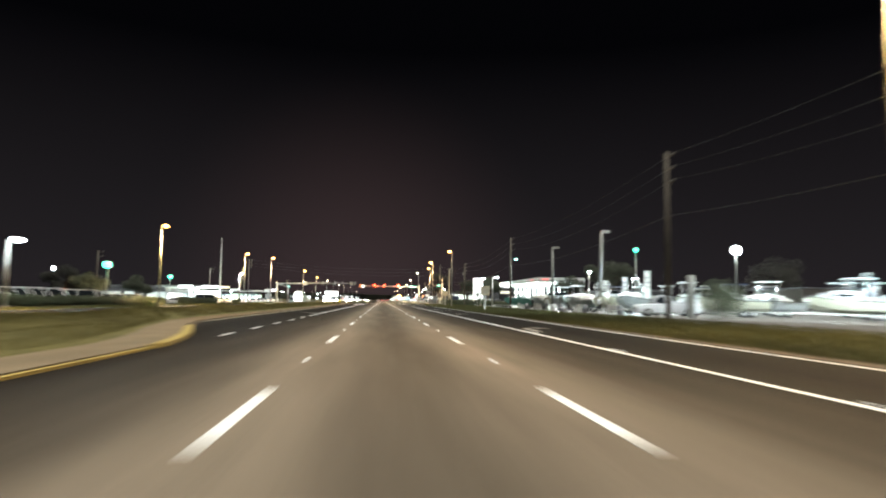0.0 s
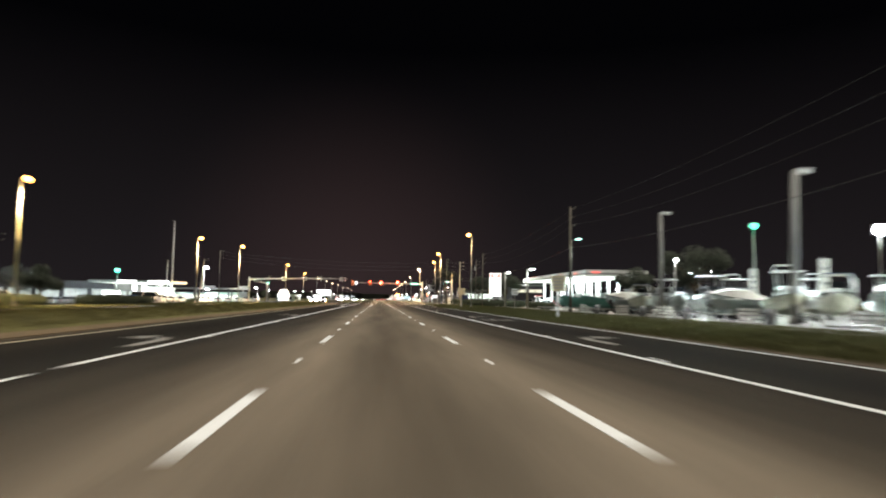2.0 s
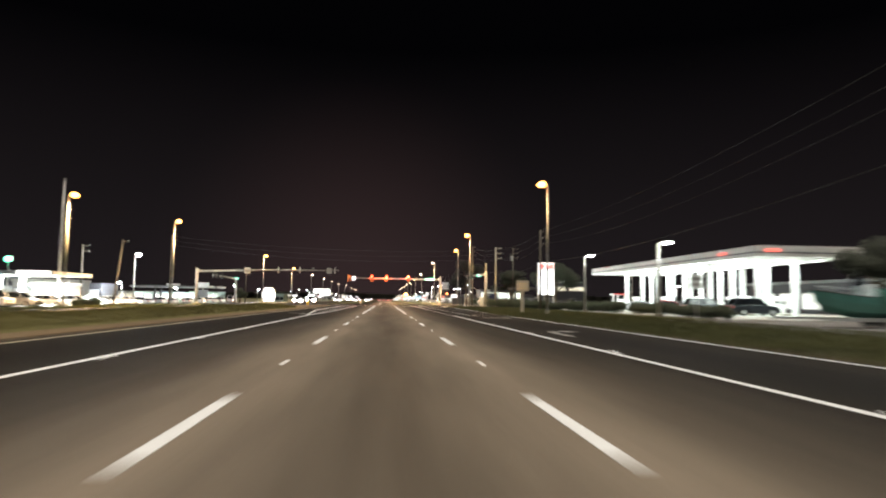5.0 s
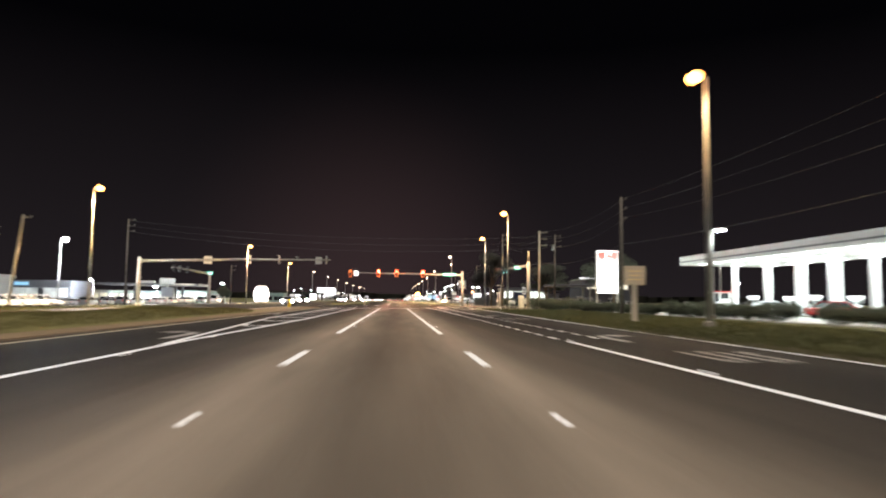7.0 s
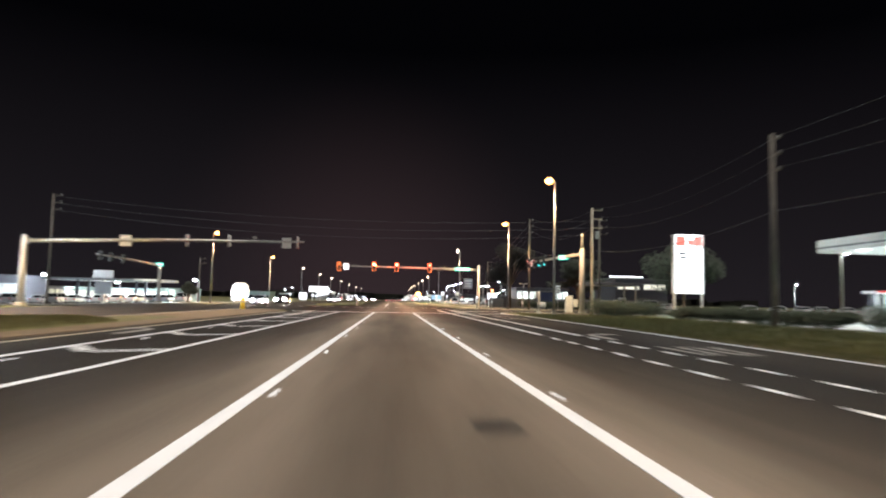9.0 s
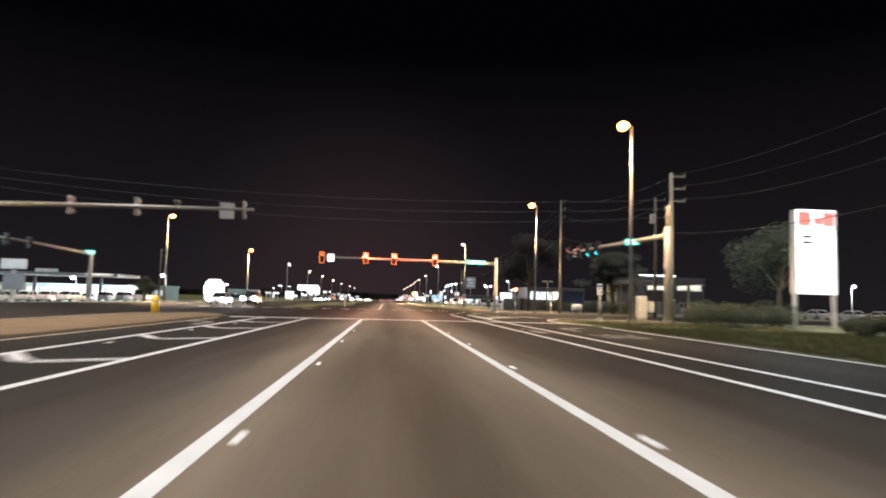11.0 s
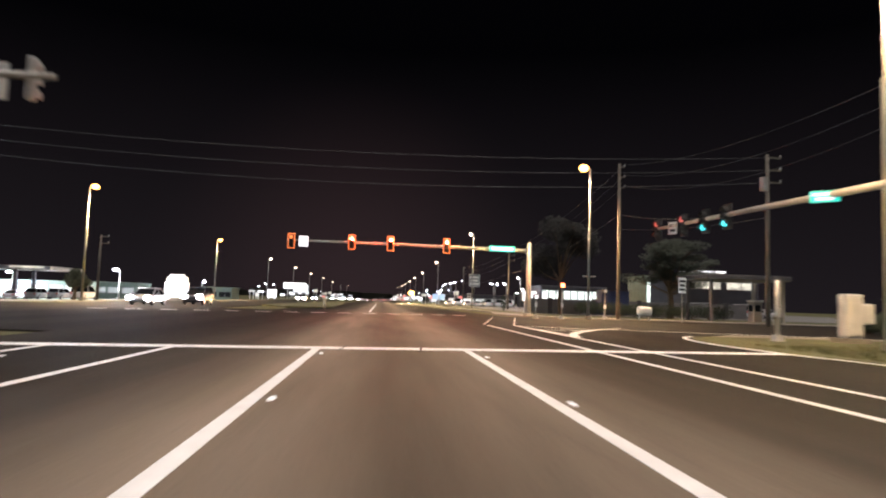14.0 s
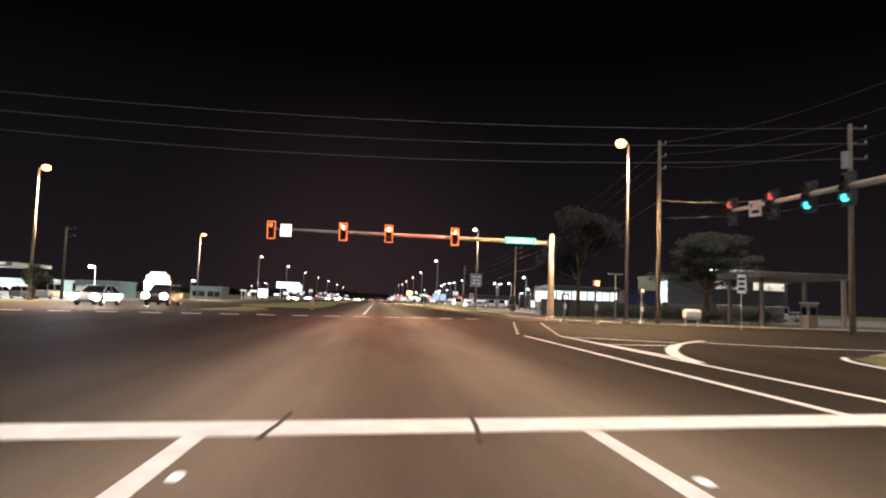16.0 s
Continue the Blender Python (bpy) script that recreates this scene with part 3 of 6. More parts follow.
def street_lamp(h, reach, lens, label, pole_mat=ALU):
    """A tapered pole with a short arm and a flat head; the head hangs over local -x."""
    ob = thing("street_lamp", pose(0, 0, 0), label, "street lamp", "street lamps")
    part("base", box(B(), (0, 0, 0.15), (0.42, 0.42, 0.3), 0, 0.04), CONCRETE, ob)
    part("pole", tube(B(), [(0, 0, 0.2), (0, 0, h * 0.5), (0, 0, h)], [0.125, 0.10, 0.07], 12), pole_mat, ob, smooth=True)
    part("arm", tube(B(), [(0, 0, h - 0.12), (-reach * 0.4, 0, h + 0.05), (-reach, 0, h + 0.1)], [0.05, 0.045, 0.04], 8), pole_mat, ob, smooth=True)
    head = part("head", box(B(), (-reach - 0.28, 0, h + 0.12), (0.75, 0.36, 0.17), 0, 0.05, 0.8), pole_mat, ob)
    # lens larger than a real one, its glare put into the shape
    bm = B()
    bmesh.ops.create_uvsphere(bm, u_segments=14, v_segments=8, radius=0.5, matrix=pose(-reach - 0.3, 0, h + 0.03) @ Matrix.Diagonal((0.80, 0.66, 0.58, 1)))
    part("lens", bm, lens, head, smooth=True)
    return ob


def lamp_light(x, y, z, watts=1500, colour=SODIUM):
    lamp("street_light", "SPOT", pose(x, y, z), watts, colour, 0.25, 155, 0.7)


lamp_s = street_lamp(12.5, 0.25, SODIUM_LENS, "tall aluminium street lamp with a glowing amber head")
lamp_s.matrix_world = pose(15.9, 203, 0)
lamp_w = street_lamp(12.5, 0.25, SODIUM_LENS, "tall aluminium street lamp with amber head on the far verge")
# this first western lamp is unseen, added to light the near road
lamp_w.matrix_world = pose(-31.8, 43, 0, 0, 0, 180) @ Matrix.Diagonal((1, 1, 11.6 / 12.5, 1))
EAST = [(14.3, 17, 12.0), (15.4, 146.5, 12.1), (15.4, 203, 12.75), (17.1, 237.6, 12.6), (16.5, 303, 13.4), (16.6, 378, 12.5), (16.8, 446, 12), (17, 508, 12), (17, 570, 12), (17, 640, 12)] + [(17, 712, 12), (17, 800, 12)]
WEST = [(-31.8, 43, 11.6), (-32.2, 99, 11.4), (-31.6, 155, 11.2), (-30.8, 186, 12.2), (-30, 254, 11.6), (-30.7, 310, 11.1), (-30.5, 366, 11), (-30.5, 418, 11), (-30.5, 470, 11), (-30.5, 530, 11), (-30.5, 600, 11), (-30.5, 690, 11)] + [(-30.5, 780, 11)]
lamp_s.matrix_world = pose(*EAST[2][:2], 0) @ Matrix.Diagonal((1, 1, EAST[2][2] / 12.5, 1))
lamp_far = street_lamp(12.5, 0.25, PALE_LENS, "far aluminium street lamp with a small pale head")
for ch in lamp_far.children:
    for lens in ch.children:
        lens.scale, lens.location = (0.8, 0.8, 0.75), (-0.1, 0, 3.13)
lamp_far.matrix_world = pose(*EAST[5][:2], 0) @ Matrix.Diagonal((1, 1, EAST[5][2] / 12.5, 1))
for i, (x, y, h) in enumerate(EAST):
    if i not in (2, 5):
        c = copy_thing(lamp_s if i < 4 else lamp_far, pose(x, y, 0))
        c.scale = (1, 1, h / 12.5)
    if i < 5:
        lamp_light(x - 1.0, y, h - 0.5, (2300, 1400, 4200, 12000, 14000)[i])
for i, (x, y, h) in enumerate(WEST):
    if i:
        c = copy_thing(lamp_w if i < 6 else lamp_far, pose(x, y, 0, 0, 0, 180))
        c.scale = (1, 1, h / 12.5)
    if i < 6:
        lamp_light(x + 1.0, y, h - 0.5, 12000 if i < 3 else 17000)

lot_lamp = street_lamp(8.2, 0.25, COOL_LENS, "slim grey lot lamp post with a cool bright head", ALU)
for ch in lot_lamp.children:
    for lens in ch.children:
        lens.scale = (1.0, 1.1, 0.95)
        lens.location = (0, 0, 0.41)
lot_lamp["category"], lot_lamp["group"] = "lot lamp", "lot lamps"
lot_lamp.matrix_world = pose(-43.3, 205.3, land(-43.3), 0, 0, 180) @ Matrix.Diagonal((1, 1, 8.7 / 8.2, 1))
LOTS = [(-33.3, 62, 6.0, 180), (-87, 195, 7.2, 30), (-50, 316, 5.1, 0), (-69.4, 316, 4.0, 0), (-64.5, 430, 5.3, 180), (-90.5, 221, 6.5, 20), (-88.5, 318, 5.7, 20)]
for x, y, h, r in LOTS:
    c = copy_thing(lot_lamp, pose(x, y, land(x), 0, 0, r))
    c.scale = (1.35, 1.35, (h - land(x)) / 8.2)
far_lamp = street_lamp(8.2, 0.25, COOL_LENS, "slim far lot lamp with a small white head", ALU)
for ch in far_lamp.children:
    for lens in ch.children:
        lens.scale, lens.location = (0.6, 0.6, 0.6), (-0.22, 0, 3.29)
far_lamp["category"], far_lamp["group"] = "lot lamp", "far lot lamps"
far_lamp.matrix_world = pose(29, 335, 0) @ Matrix.Diagonal((1, 1, 5.6 / 8.2, 1))
near_lamp = street_lamp(8.2, 0.25, COOL_LENS, "stout grey forecourt lamp post with a slim cool head", GALV)
near_lamp["category"], near_lamp["group"] = "lot lamp", "forecourt lamps"
for ch in near_lamp.children:
    for lens in ch.children:
        lens.scale, lens.location = (0.75, 0.75, 0.36), (-0.12, 0, 5.22)
near_lamp.matrix_world = pose(23.6, 140.6, 0, 0, 0, 180) @ Matrix.Diagonal((1.5, 1.5, 6.3 / 8.2, 1))
c = copy_thing(near_lamp, pose(24.7, 165, 0, 0, 0, 180))
c.scale = (1.35, 1.35, 6.8 / 8.2)
for x, y, h, r in ((46.5, 206.4, 6.9, 180), (60, 150, 7.0, 0), (70, 180, 8.0, 90)):
    c = copy_thing(near_lamp, pose(x, y, 0, 0, 0, r))
    c.scale = (1, 1, h / 8.2)
FAR_LOTS = [(31, 336, 3.6, 180), (32, 334, 7.0, 0), (34, 338, 4.6, 0), (29.2, 354, 6.0, 0), (29.6, 354, 6.0, 180), (30.6, 505, 8.5, 0), (30.5, 491, 9.1, 0), (30.5, 470, 8.9, 0), (30.4, 451, 8.9, 0), (30.4, 427, 8.9, 0), (91, 284.6, 6.4, 180)]
FAR_LOTS += [(24 + 9 * (k % 3), 520 + 33 * k, 6.5 + 0.8 * (k % 3), 180 if k % 2 else 0) for k in range(9)]
FAR_LOTS += [(-40 - 9 * (k % 3), 440 + 34 * k, 5.4 + 0.8 * (k % 2), 0) for k in range(9)]
for x, y, h, r in FAR_LOTS:
    c = copy_thing(far_lamp, pose(x, y, land(x), 0, 0, r))
    c.scale = (1, 1, (h - land(x)) / 8.2)
for x, y, z, w in ((-43.0, 203.5, 7.9, 6000), (-36, 61, 6.5, 500), (-50.5, 312, 5, 12000), (-90.5, 219, 5.2, 6000), (-69.5, 310, 4, 6000), (-88.5, 316, 5.4, 8000), (-74, 188, 7, 6000), (-60, 424, 5.2, 5000), (30.5, 332, 6.2, 900), (91, 284, 6.0, 2500)):
    lamp("lot_light", "POINT", pose(x, y - 0.5, z - 0.3), w, COOL, 0.25)

# ---- signals ----


def signal_head(lit, label, lit_mat, border=False, plate_on=True, case=BLACK):
    """A three-lamp head that faces local -y, 1.1 m tall, hung by its middle."""
    ob = thing("traffic_light", pose(0, 0, 0), label, "traffic light", "traffic lights")
    part("housing", box(B(), (0, 0.10, 0), (0.36, 0.22, 1.08), 0, 0.03), case, ob)
    if plate_on:
        plate = part("backplate", box(B(), (0, 0.14, 0), (0.62, 0.02, 1.36), 0, 0.008), BLACK, ob)
    if border:
        bm = B()
        for x, z, sx, sz in ((-0.28, 0, 0.06, 1.36), (0.28, 0, 0.06, 1.36), (0, 0.65, 0.5, 0.06), (0, -0.65, 0.5, 0.06)):
            box(bm, (x, 0.126, z), (sx, 0.006, sz))
        part("border", bm, BORDER_RED, plate, "reflective border glowing red")
    for i, z in enumerate((0.35, 0.0, -0.35)):
        bm = B()
        bmesh.ops.create_uvsphere(bm, u_segments=16, v_segments=8, radius=0.165, matrix=pose(0, -0.02, z) @ Matrix.Diagonal((1, 0.35, 1, 1)) if i not in lit else pose(0, -0.06, z) @ Matrix.Diagonal((1.02, 0.5, 1.02, 1)))
        on = i in lit
        part("lens", bm, lit_mat if on else DARK_LENS, ob, smooth=True)
        bm = B()
        n = 14
        rings = [[(0.17 * math.cos(a), y, z + 0.17 * math.sin(a)) for a in (math.pi * (-0.15 + 1.3 * k / (n - 1)) for k in range(n))] for y in (0.0, -0.24)]
        inner = [[(0.155 * math.cos(a), y, z + 0.155 * math.sin(a)) for a in (math.pi * (-0.15 + 1.3 * k / (n - 1)) for k in range(n))] for y in (-0.24, 0.0)]
        loft(bm, rings + inner + [rings[0]], closed=False)
        part("visor", bm, case, ob)
    part("bracket", tube(B(), [(0, 0.2, -0.5), (0, 0.26, 0), (0, 0.2, 0.5)], 0.03, 6), GALV, ob)
    return ob


def mast(base, height, arm_z, ends, label, mat=TAN_STEEL, rise=0.25, step=0.0):
    """A signal mast: footing, pole with cap, and an arm to the point ends."""
    ob = thing("signal_mast", pose(*base, 0), label, "signal mast", "signal masts")
    dx, dy = ends[0] - base[0], ends[1] - base[1]
    part("footing", tube(B(), [(0, 0, -0.1), (0, 0, 0.22)], 0.5, 16), CONCRETE, ob)
    part("flange", tube(B(), [(0, 0, 0.22), (0, 0, 0.29)], 0.36, 16), GALV, ob)
    top = step or height
    part("pole", tube(B(), [(0, 0, 0.25), (0, 0, top)], [0.28, 0.21], 16), mat, ob, smooth=True)
    if step:
        # yellower material than the mast, painting in the street lamp's light
        part("extension", tube(B(), [(0, 0, top - 0.05), (0, 0, height)], [0.13, 0.12], 14), CONCRETE_POLE, ob, "slim extension of the pole, lamplight put in as yellowish colour", smooth=True)
    part("cap", tube(B(), [(0, 0, height - 0.01), (0, 0, height + 0.06)], [0.12 if step else 0.2, 0.07 if step else 0.12], 12), mat, ob)
    d = Vector((dx, dy, 0)).normalized()
    part("arm", tube(B(), [(d.x * 0.15, d.y * 0.15, arm_z), (dx * 0.5, dy * 0.5, arm_z + rise * 0.7), (dx, dy, arm_z + rise)], [0.17, 0.13, 0.08], 12), mat, ob, smooth=True)
    part("arm_plate", box(B(), (d.x * 0.26, d.y * 0.26, arm_z), (0.1, 0.5, 0.55), math.degrees(math.atan2(dy, dx)), 0.01), GALV, ob)
    return ob


def sign_board(name, m, w, h, face, label, back=SIGN_BACK, bars=0, bar_mat=BLACK, post=0.0, group=""):
    """A flat sign that faces local -y, centred on its origin, with plain bars for its wording."""
    ob = thing(name, m, label, "sign", group)
    part("plate", box(B(), (0, 0.012, 0), (w, 0.012, h), 0, 0.0), back, ob)
    part("face", box(B(), (0, 0.002, 0), (w * 0.97, 0.006, h * 0.97)), face, ob)
    for i in range(bars):
        z = h * (0.5 - (i + 0.5) / bars) * 0.8
        part("lettering", box(B(), (0, -0.004, z), (w * (0.8 if i % 2 == 0 else 0.62), 0.004, h * 0.45 / bars)), bar_mat, ob)
    if post:
        part("post", tube(B(), [(0, 0.05, -post), (0, 0.05, h * 0.4)], 0.035, 8), GALV, ob)
    return ob


# far mast over the lanes ahead
mast((13.6, 244.5), 6.75, 6.05, (-8.6, 244.5), "tall pale steel signal mast with a long arm over the lanes", rise=0.15)
red_head = signal_head((0,), "black traffic light showing a bright red lamp", RED_LENS, True)
red_head.matrix_world = pose(-2.8, 244.15, 6.2)
for x in (0.69, 5.83):
    copy_thing(red_head, pose(x, 244.15, 6.2))
left_head = signal_head((0,), "traffic light with dim red arrow and glowing border", BORDER_RED, True)
left_head.matrix_world = pose(-8.2, 244.15, 6.1)
# the sign's face emits, in place of headlamp light falling on it
sign_board("lane_sign", pose(-7.1, 244.2, 6.1), 0.85, 0.95, glow("lane_sign_face", (1, 0.98, 0.95), 0.7), "white square lane sign on the arm, headlamp light put in as glow", bars=0)
# glowing lettering here and below also replaces headlamp light on the signs
st = sign_board("street_name_sign", pose(11.0, 244.2, 6.12), 2.45, 0.5, SIGN_GREEN, "green street name sign with plain white bar lettering", bars=1, bar_mat=SIGN_LIT)

# near right mast along the cross street
mast((18.55, 204.6), 7.9, 5.95, (17.35, 224.9), "pale steel signal mast at the near corner", rise=0.2, step=6.5)
side_red = signal_head((0,), "traffic light seen from the side, red lamp", DULL_RED_LENS)
side_red.matrix_world = pose(17.35, 224.6, 6.1, 0, 0, -72) 
copy_thing(side_red, pose(17.45, 221.3, 6.02, 0, 0, -72) )
side_green = signal_head((2,), "traffic light seen from the side, green lamp", GREEN_LENS)
side_green.matrix_world = pose(17.6, 219.0, 6.0, 0, 0, -72) 
copy_thing(side_green, pose(17.7, 216.9, 6.0, 0, 0, -72) )
sign_board("lane_sign", pose(17.45, 222.6, 6.0, 0, 0, -72), 0.7, 0.75, SIGN_WHITE, "white square lane sign on the arm", bars=2)
sign_board("street_name_sign", pose(18.0, 209.6, 5.93, 0, 0, -40), 1.1, 0.48, SIGN_GREEN, "green street name sign with two plain bars of lettering", bars=2, bar_mat=SIGN_LIT_SOFT)

# left mast over the opposite lanes, its heads seen from behind
mast((-31.2, 200), 5.95, 5.5, (-7.7, 200), "pale steel signal mast over the opposite carriageway", rise=0.5, mat=GALV)
back_head = signal_head((0,), "grey traffic light seen from behind on the arm", DARK_LENS, plate_on=False, case=SIGN_BACK)
back_head.matrix_world = pose(-17.8, 200.3, 5.9, 0, 0, 180) @ Matrix.Diagonal((0.6, 1, 0.95, 1))
for x, z, w in ((-14.2, 5.95, 0.6), (-8.3, 5.97, 0.45)):
    c = copy_thing(back_head, pose(x, 200.3, z, 0, 0, 180))
    c.scale = (w, 1, 0.95)
dc = thing("detector_camera", pose(-11.95, 200, 5.93), "small grey traffic detector camera on the mast arm", "camera")
part("bracket", tube(B(), [(0, 0, 0), (0, 0, 0.25)], 0.04, 8), GALV, dc)
part("housing", box(B(), (0, 0, 0.34), (0.36, 0.2, 0.18), 0, 0.04), GALV, dc)
sign_board("lane_sign", pose(-9.25, 200.22, 5.9), 0.8, 0.9, SIGN_BACK, "bare metal back of a lane sign on the arm")
sign_board("street_name_sign", pose(-23, 200.25, 5.75), 1.0, 0.95, SIGN_BACK, "bare metal back of a sign on the arm")
# far left mast seen side on
mast((-33.5, 239.5), 5.7, 5.35, (-33.5, 219), "steel signal mast at the far opposite corner", mat=GALV)
side_head = signal_head((0,), "black traffic light seen from its side on the arm", DARK_LENS, plate_on=False)
side_head.matrix_world = pose(-33.5, 220.0, 5.5, 0, 0, 100)
for y in (222.8, 226.5):
    copy_thing(side_head, pose(-33.5, y, 5.5, 0, 0, 100))
sign_board("street_name_sign", pose(-33.2, 238.4, 5.45, 0, 0, 15), 1.1, 0.5, SIGN_GREEN, "green street name sign with a pale bar of lettering", bars=1, bar_mat=SIGN_LIT_SOFT)
# red light of the lit lamps on their heads and back along the road
for x in (-2.8, 0.69, 5.83):
    lamp("signal_glow", "POINT", pose(x, 243.95, 6.39), 800, (1.0, 0.07, 0.02), 0.05)
    lamp("signal_beam", "SPOT", look((x, 243.6, 6.55), (x * 0.6, 172, 0)), 420, (1.0, 0.08, 0.03), 0.15, 40, 1.0)

# ---- utility poles and cables ----


def utility_pole(m, h, label, mat=WOOD_POLE, arms=3, arm_len=1.1, side=1):
    ob = thing("utility_pole", m, label, "utility pole", "utility poles")
    part("pole", tube(B(), [(0, 0, -0.2), (0, 0, h)], [0.19, 0.12], 12), mat, ob, smooth=True)
    for i in range(arms):
        z = h - 0.25 - 0.95 * i
        a = part("crossarm", box(B(), (side * arm_len / 2, 0, z), (arm_len, 0.1, 0.12), 0, 0.01), mat, ob)
        part("insulator", tube(B(), [(side * arm_len * 0.95, 0, z + 0.05), (side * arm_len * 0.95, 0, z + 0.14), (side * arm_len * 0.95, 0, z + 0.26)], [0.05, 0.07, 0.03], 8), GALV, a)
    return ob


def cable(a, b, sag, r=0.015, n=22):
    ob = thing("overhead_cable", pose(0, 0, 0), "black overhead cable sagging between poles", "cable", "overhead cables")
    pts = []
    for i in range(n + 1):
        t = i / n
        p = Vector(a).lerp(Vector(b), t)
        p.z -= 4 * sag * t * (1 - t)
        pts.append(p)
    part("strand", tube(B(), pts, r, 5), CABLE, ob)


POLES = [(21.0, -8, 12), (20.1, 45.2, 12.0), (21.4, 109.3, 11.9), (22.35, 178.4, 11.4), (21.3, 210.3, 11.4), (21.0, 241.3, 14.0), (24.5, 310, 11.5), (24.5, 380, 11.5)]
for i, (x, y, h) in enumerate(POLES):
    utility_pole(pose(x, y, 0), h, "weathered utility pole with short crossarms and insulators" if i != 4 else "pale tan concrete utility pole with three side arms", CONCRETE_POLE if i == 4 else WOOD_POLE, arm_len=1.1 if i in (4, 0, 6) else 0.5)
for (x0, y0, h0), (x1, y1, h1) in zip(POLES, POLES[1:]):
    for k in range(3):
        z0, z1 = h0 - 0.05 - 0.95 * k, h1 - 0.05 - 0.95 * k
        cable((x0 + 0.5, y0, z0), (x1 + 0.5, y1, z1), 0.9 + 0.2 * k)
    cable((x0 + 0.1, y0, h0 - 4.6), (x1 + 0.1, y1, h1 - 4.6), 0.9, 0.022)
# a line across the junction
utility_pole(pose(-46.5, 234.8, land(-46.5)), 15.1, "dark utility pole with crossarms beyond the junction")
slim = utility_pole(pose(28.7, 231, 0), 13.0, "slim dark utility pole with a transformer can")
part("transformer", tube(B(), [(-0.35, -0.1, 10.2), (-0.35, -0.1, 11.2)], 0.28, 14), GALV, slim)
for k in range(3):
    cable((-46, 234.8, 14.3 - 0.95 * k), (29.5, 231, 12.8 - 0.95 * k), 1.6 + 0.2 * k, 0.018)
cable((21.2, 241, 8.0), (28.7, 231, 8.2), 0.3, 0.02)
utility_pole(pose(-39.9, 188.2, land(-39.9), 0, 6, 0), 9.9, "leaning weathered utility pole beside the car lot", arms=1, arm_len=0.8)
for x, y, h in ((-62, 150, 11), (-52, 205, 10), (-40, 282, 9)):
    utility_pole(pose(x, y, land(x)), h - land(x), "dark utility pole behind the opposite lots", arms=2)

# roadside lamp on the utility pole by the boat yard
ob = thing("pole_lamp", pose(21.4, 109.3, 7.95), "cool white lamp on a short bracket of a utility pole", "street lamp")
part("bracket", tube(B(), [(0.12, 0, 0), (0.6, -0.2, 0.25), (0.7, -0.25, 0.3)], 0.03, 6), GALV, ob)
h = part("head", box(B(), (0.85, -0.3, 0.33), (0.6, 0.3, 0.14), -20, 0.03), GALV, ob)
part("lens", box(B(), (0.85, -0.36, 0.24), (0.5, 0.26, 0.16), -20, 0.05), MINT_PALE, h)
lamp("pole_light", "SPOT", pose(22.3, 108.9, 8.0), 350, COOL, 0.2, 140)

# posts with hooded floodlights at the yard's edge
ob = thing("yard_post", pose(23.6, 90.3, 0), "tall grey post with an hooded floodlight", "lamp post")
part("pole", tube(B(), [(0, 0, 0), (0, 0, 8.7)], [0.2, 0.15], 12), ALU, ob, smooth=True)
part("floodlight", box(B(), (0.45, 0, 8.75), (0.95, 0.5, 0.24), 0, 0.04), GALV, ob)
ob = thing("yard_post", pose(25.2, 75, 0, 0, 1.5, 0), "tall grey post with an hooded floodlight on top", "lamp post")
part("pole", tube(B(), [(0, 0, 0), (0, 0, 9.4)], [0.24, 0.19], 12), ALU, ob, smooth=True)
part("floodlight", box(B(), (0.5, 0, 9.45), (1.0, 0.5, 0.3), -12, 0.04), GALV, ob)
ob = thing("yard_post", pose(24.1, 50, 0), "fat white post beside the bushes", "post")
part("pole", tube(B(), [(0, 0, 0), (0, 0, 3.2), (0, 0, 3.4)], [0.3, 0.28, 0.2], 14), STUCCO, ob, smooth=True)


def flood_post(x, y, h, lens, colour, watts, label, n=1, size=1.0, aim=None, cone=150):
    """A post with n floodlight heads, glazed towards the road and downwards."""
    ob = thing("flood_post", pose(x, y, 0), label, "floodlight")
    part("pole", tube(B(), [(0, 0, land(x)), (0, 0, h)], [0.14, 0.09], 12), GALV, ob, smooth=True)
    for i in range(n):
        dx = (i - (n - 1) / 2) * 1.0 * size
        hd = part("head", box(B(), (dx, 0.05, h + 0.2), (0.85 * size, 0.4, 0.6 * size), 0, 0.08), GALV, ob)
        bm = B()
        bmesh.ops.create_uvsphere(bm, u_segments=28, v_segments=16, radius=0.5, matrix=pose(dx, -0.2, h + 0.12) @ Matrix.Diagonal((0.85 * size, 0.4, 0.66 * size, 1)))
        part("lens", bm, lens, hd, smooth=True)
    to = Vector(aim or (x * 0.8, y - 10, 0))
    src = Vector((x, y - 0.6, h)) + (to - Vector((x, y, h))).normalized() * 1.4
    lamp("flood_light", "SPOT", look(src, to), watts, colour, 0.9, cone, 0.8)
    return ob


flood_post(43, 109, 10.1, MINT_LENS, MINT, 1300, "grey post with a mint-green mercury lamp")
flood_post(66, 118, 11.2, COOL_LENS, COOL, 12000, "tall floodlight post with a blinding cool white head", 1, 2.3, (52, 108, 0), 62)
flood_post(37.7, 118, 6.6, COOL_LENS, COOL, 500, "low yard floodlight with a cool white head", 1, 0.5)
flood_post(-38.7, 97, 5.4, MINT_LENS, MINT, 900, "slim post with a mint-green lamp in the car lot", 1, 1.4)
flood_post(-63, 203, 7.0, MINT_LENS, MINT, 2000, "slim post with a green-white lamp in the far lot", 1, 1.5)
flood_post(-81, 171, 7.7, COOL_LENS, COOL, 3000, "lot floodlight with a cool white head")
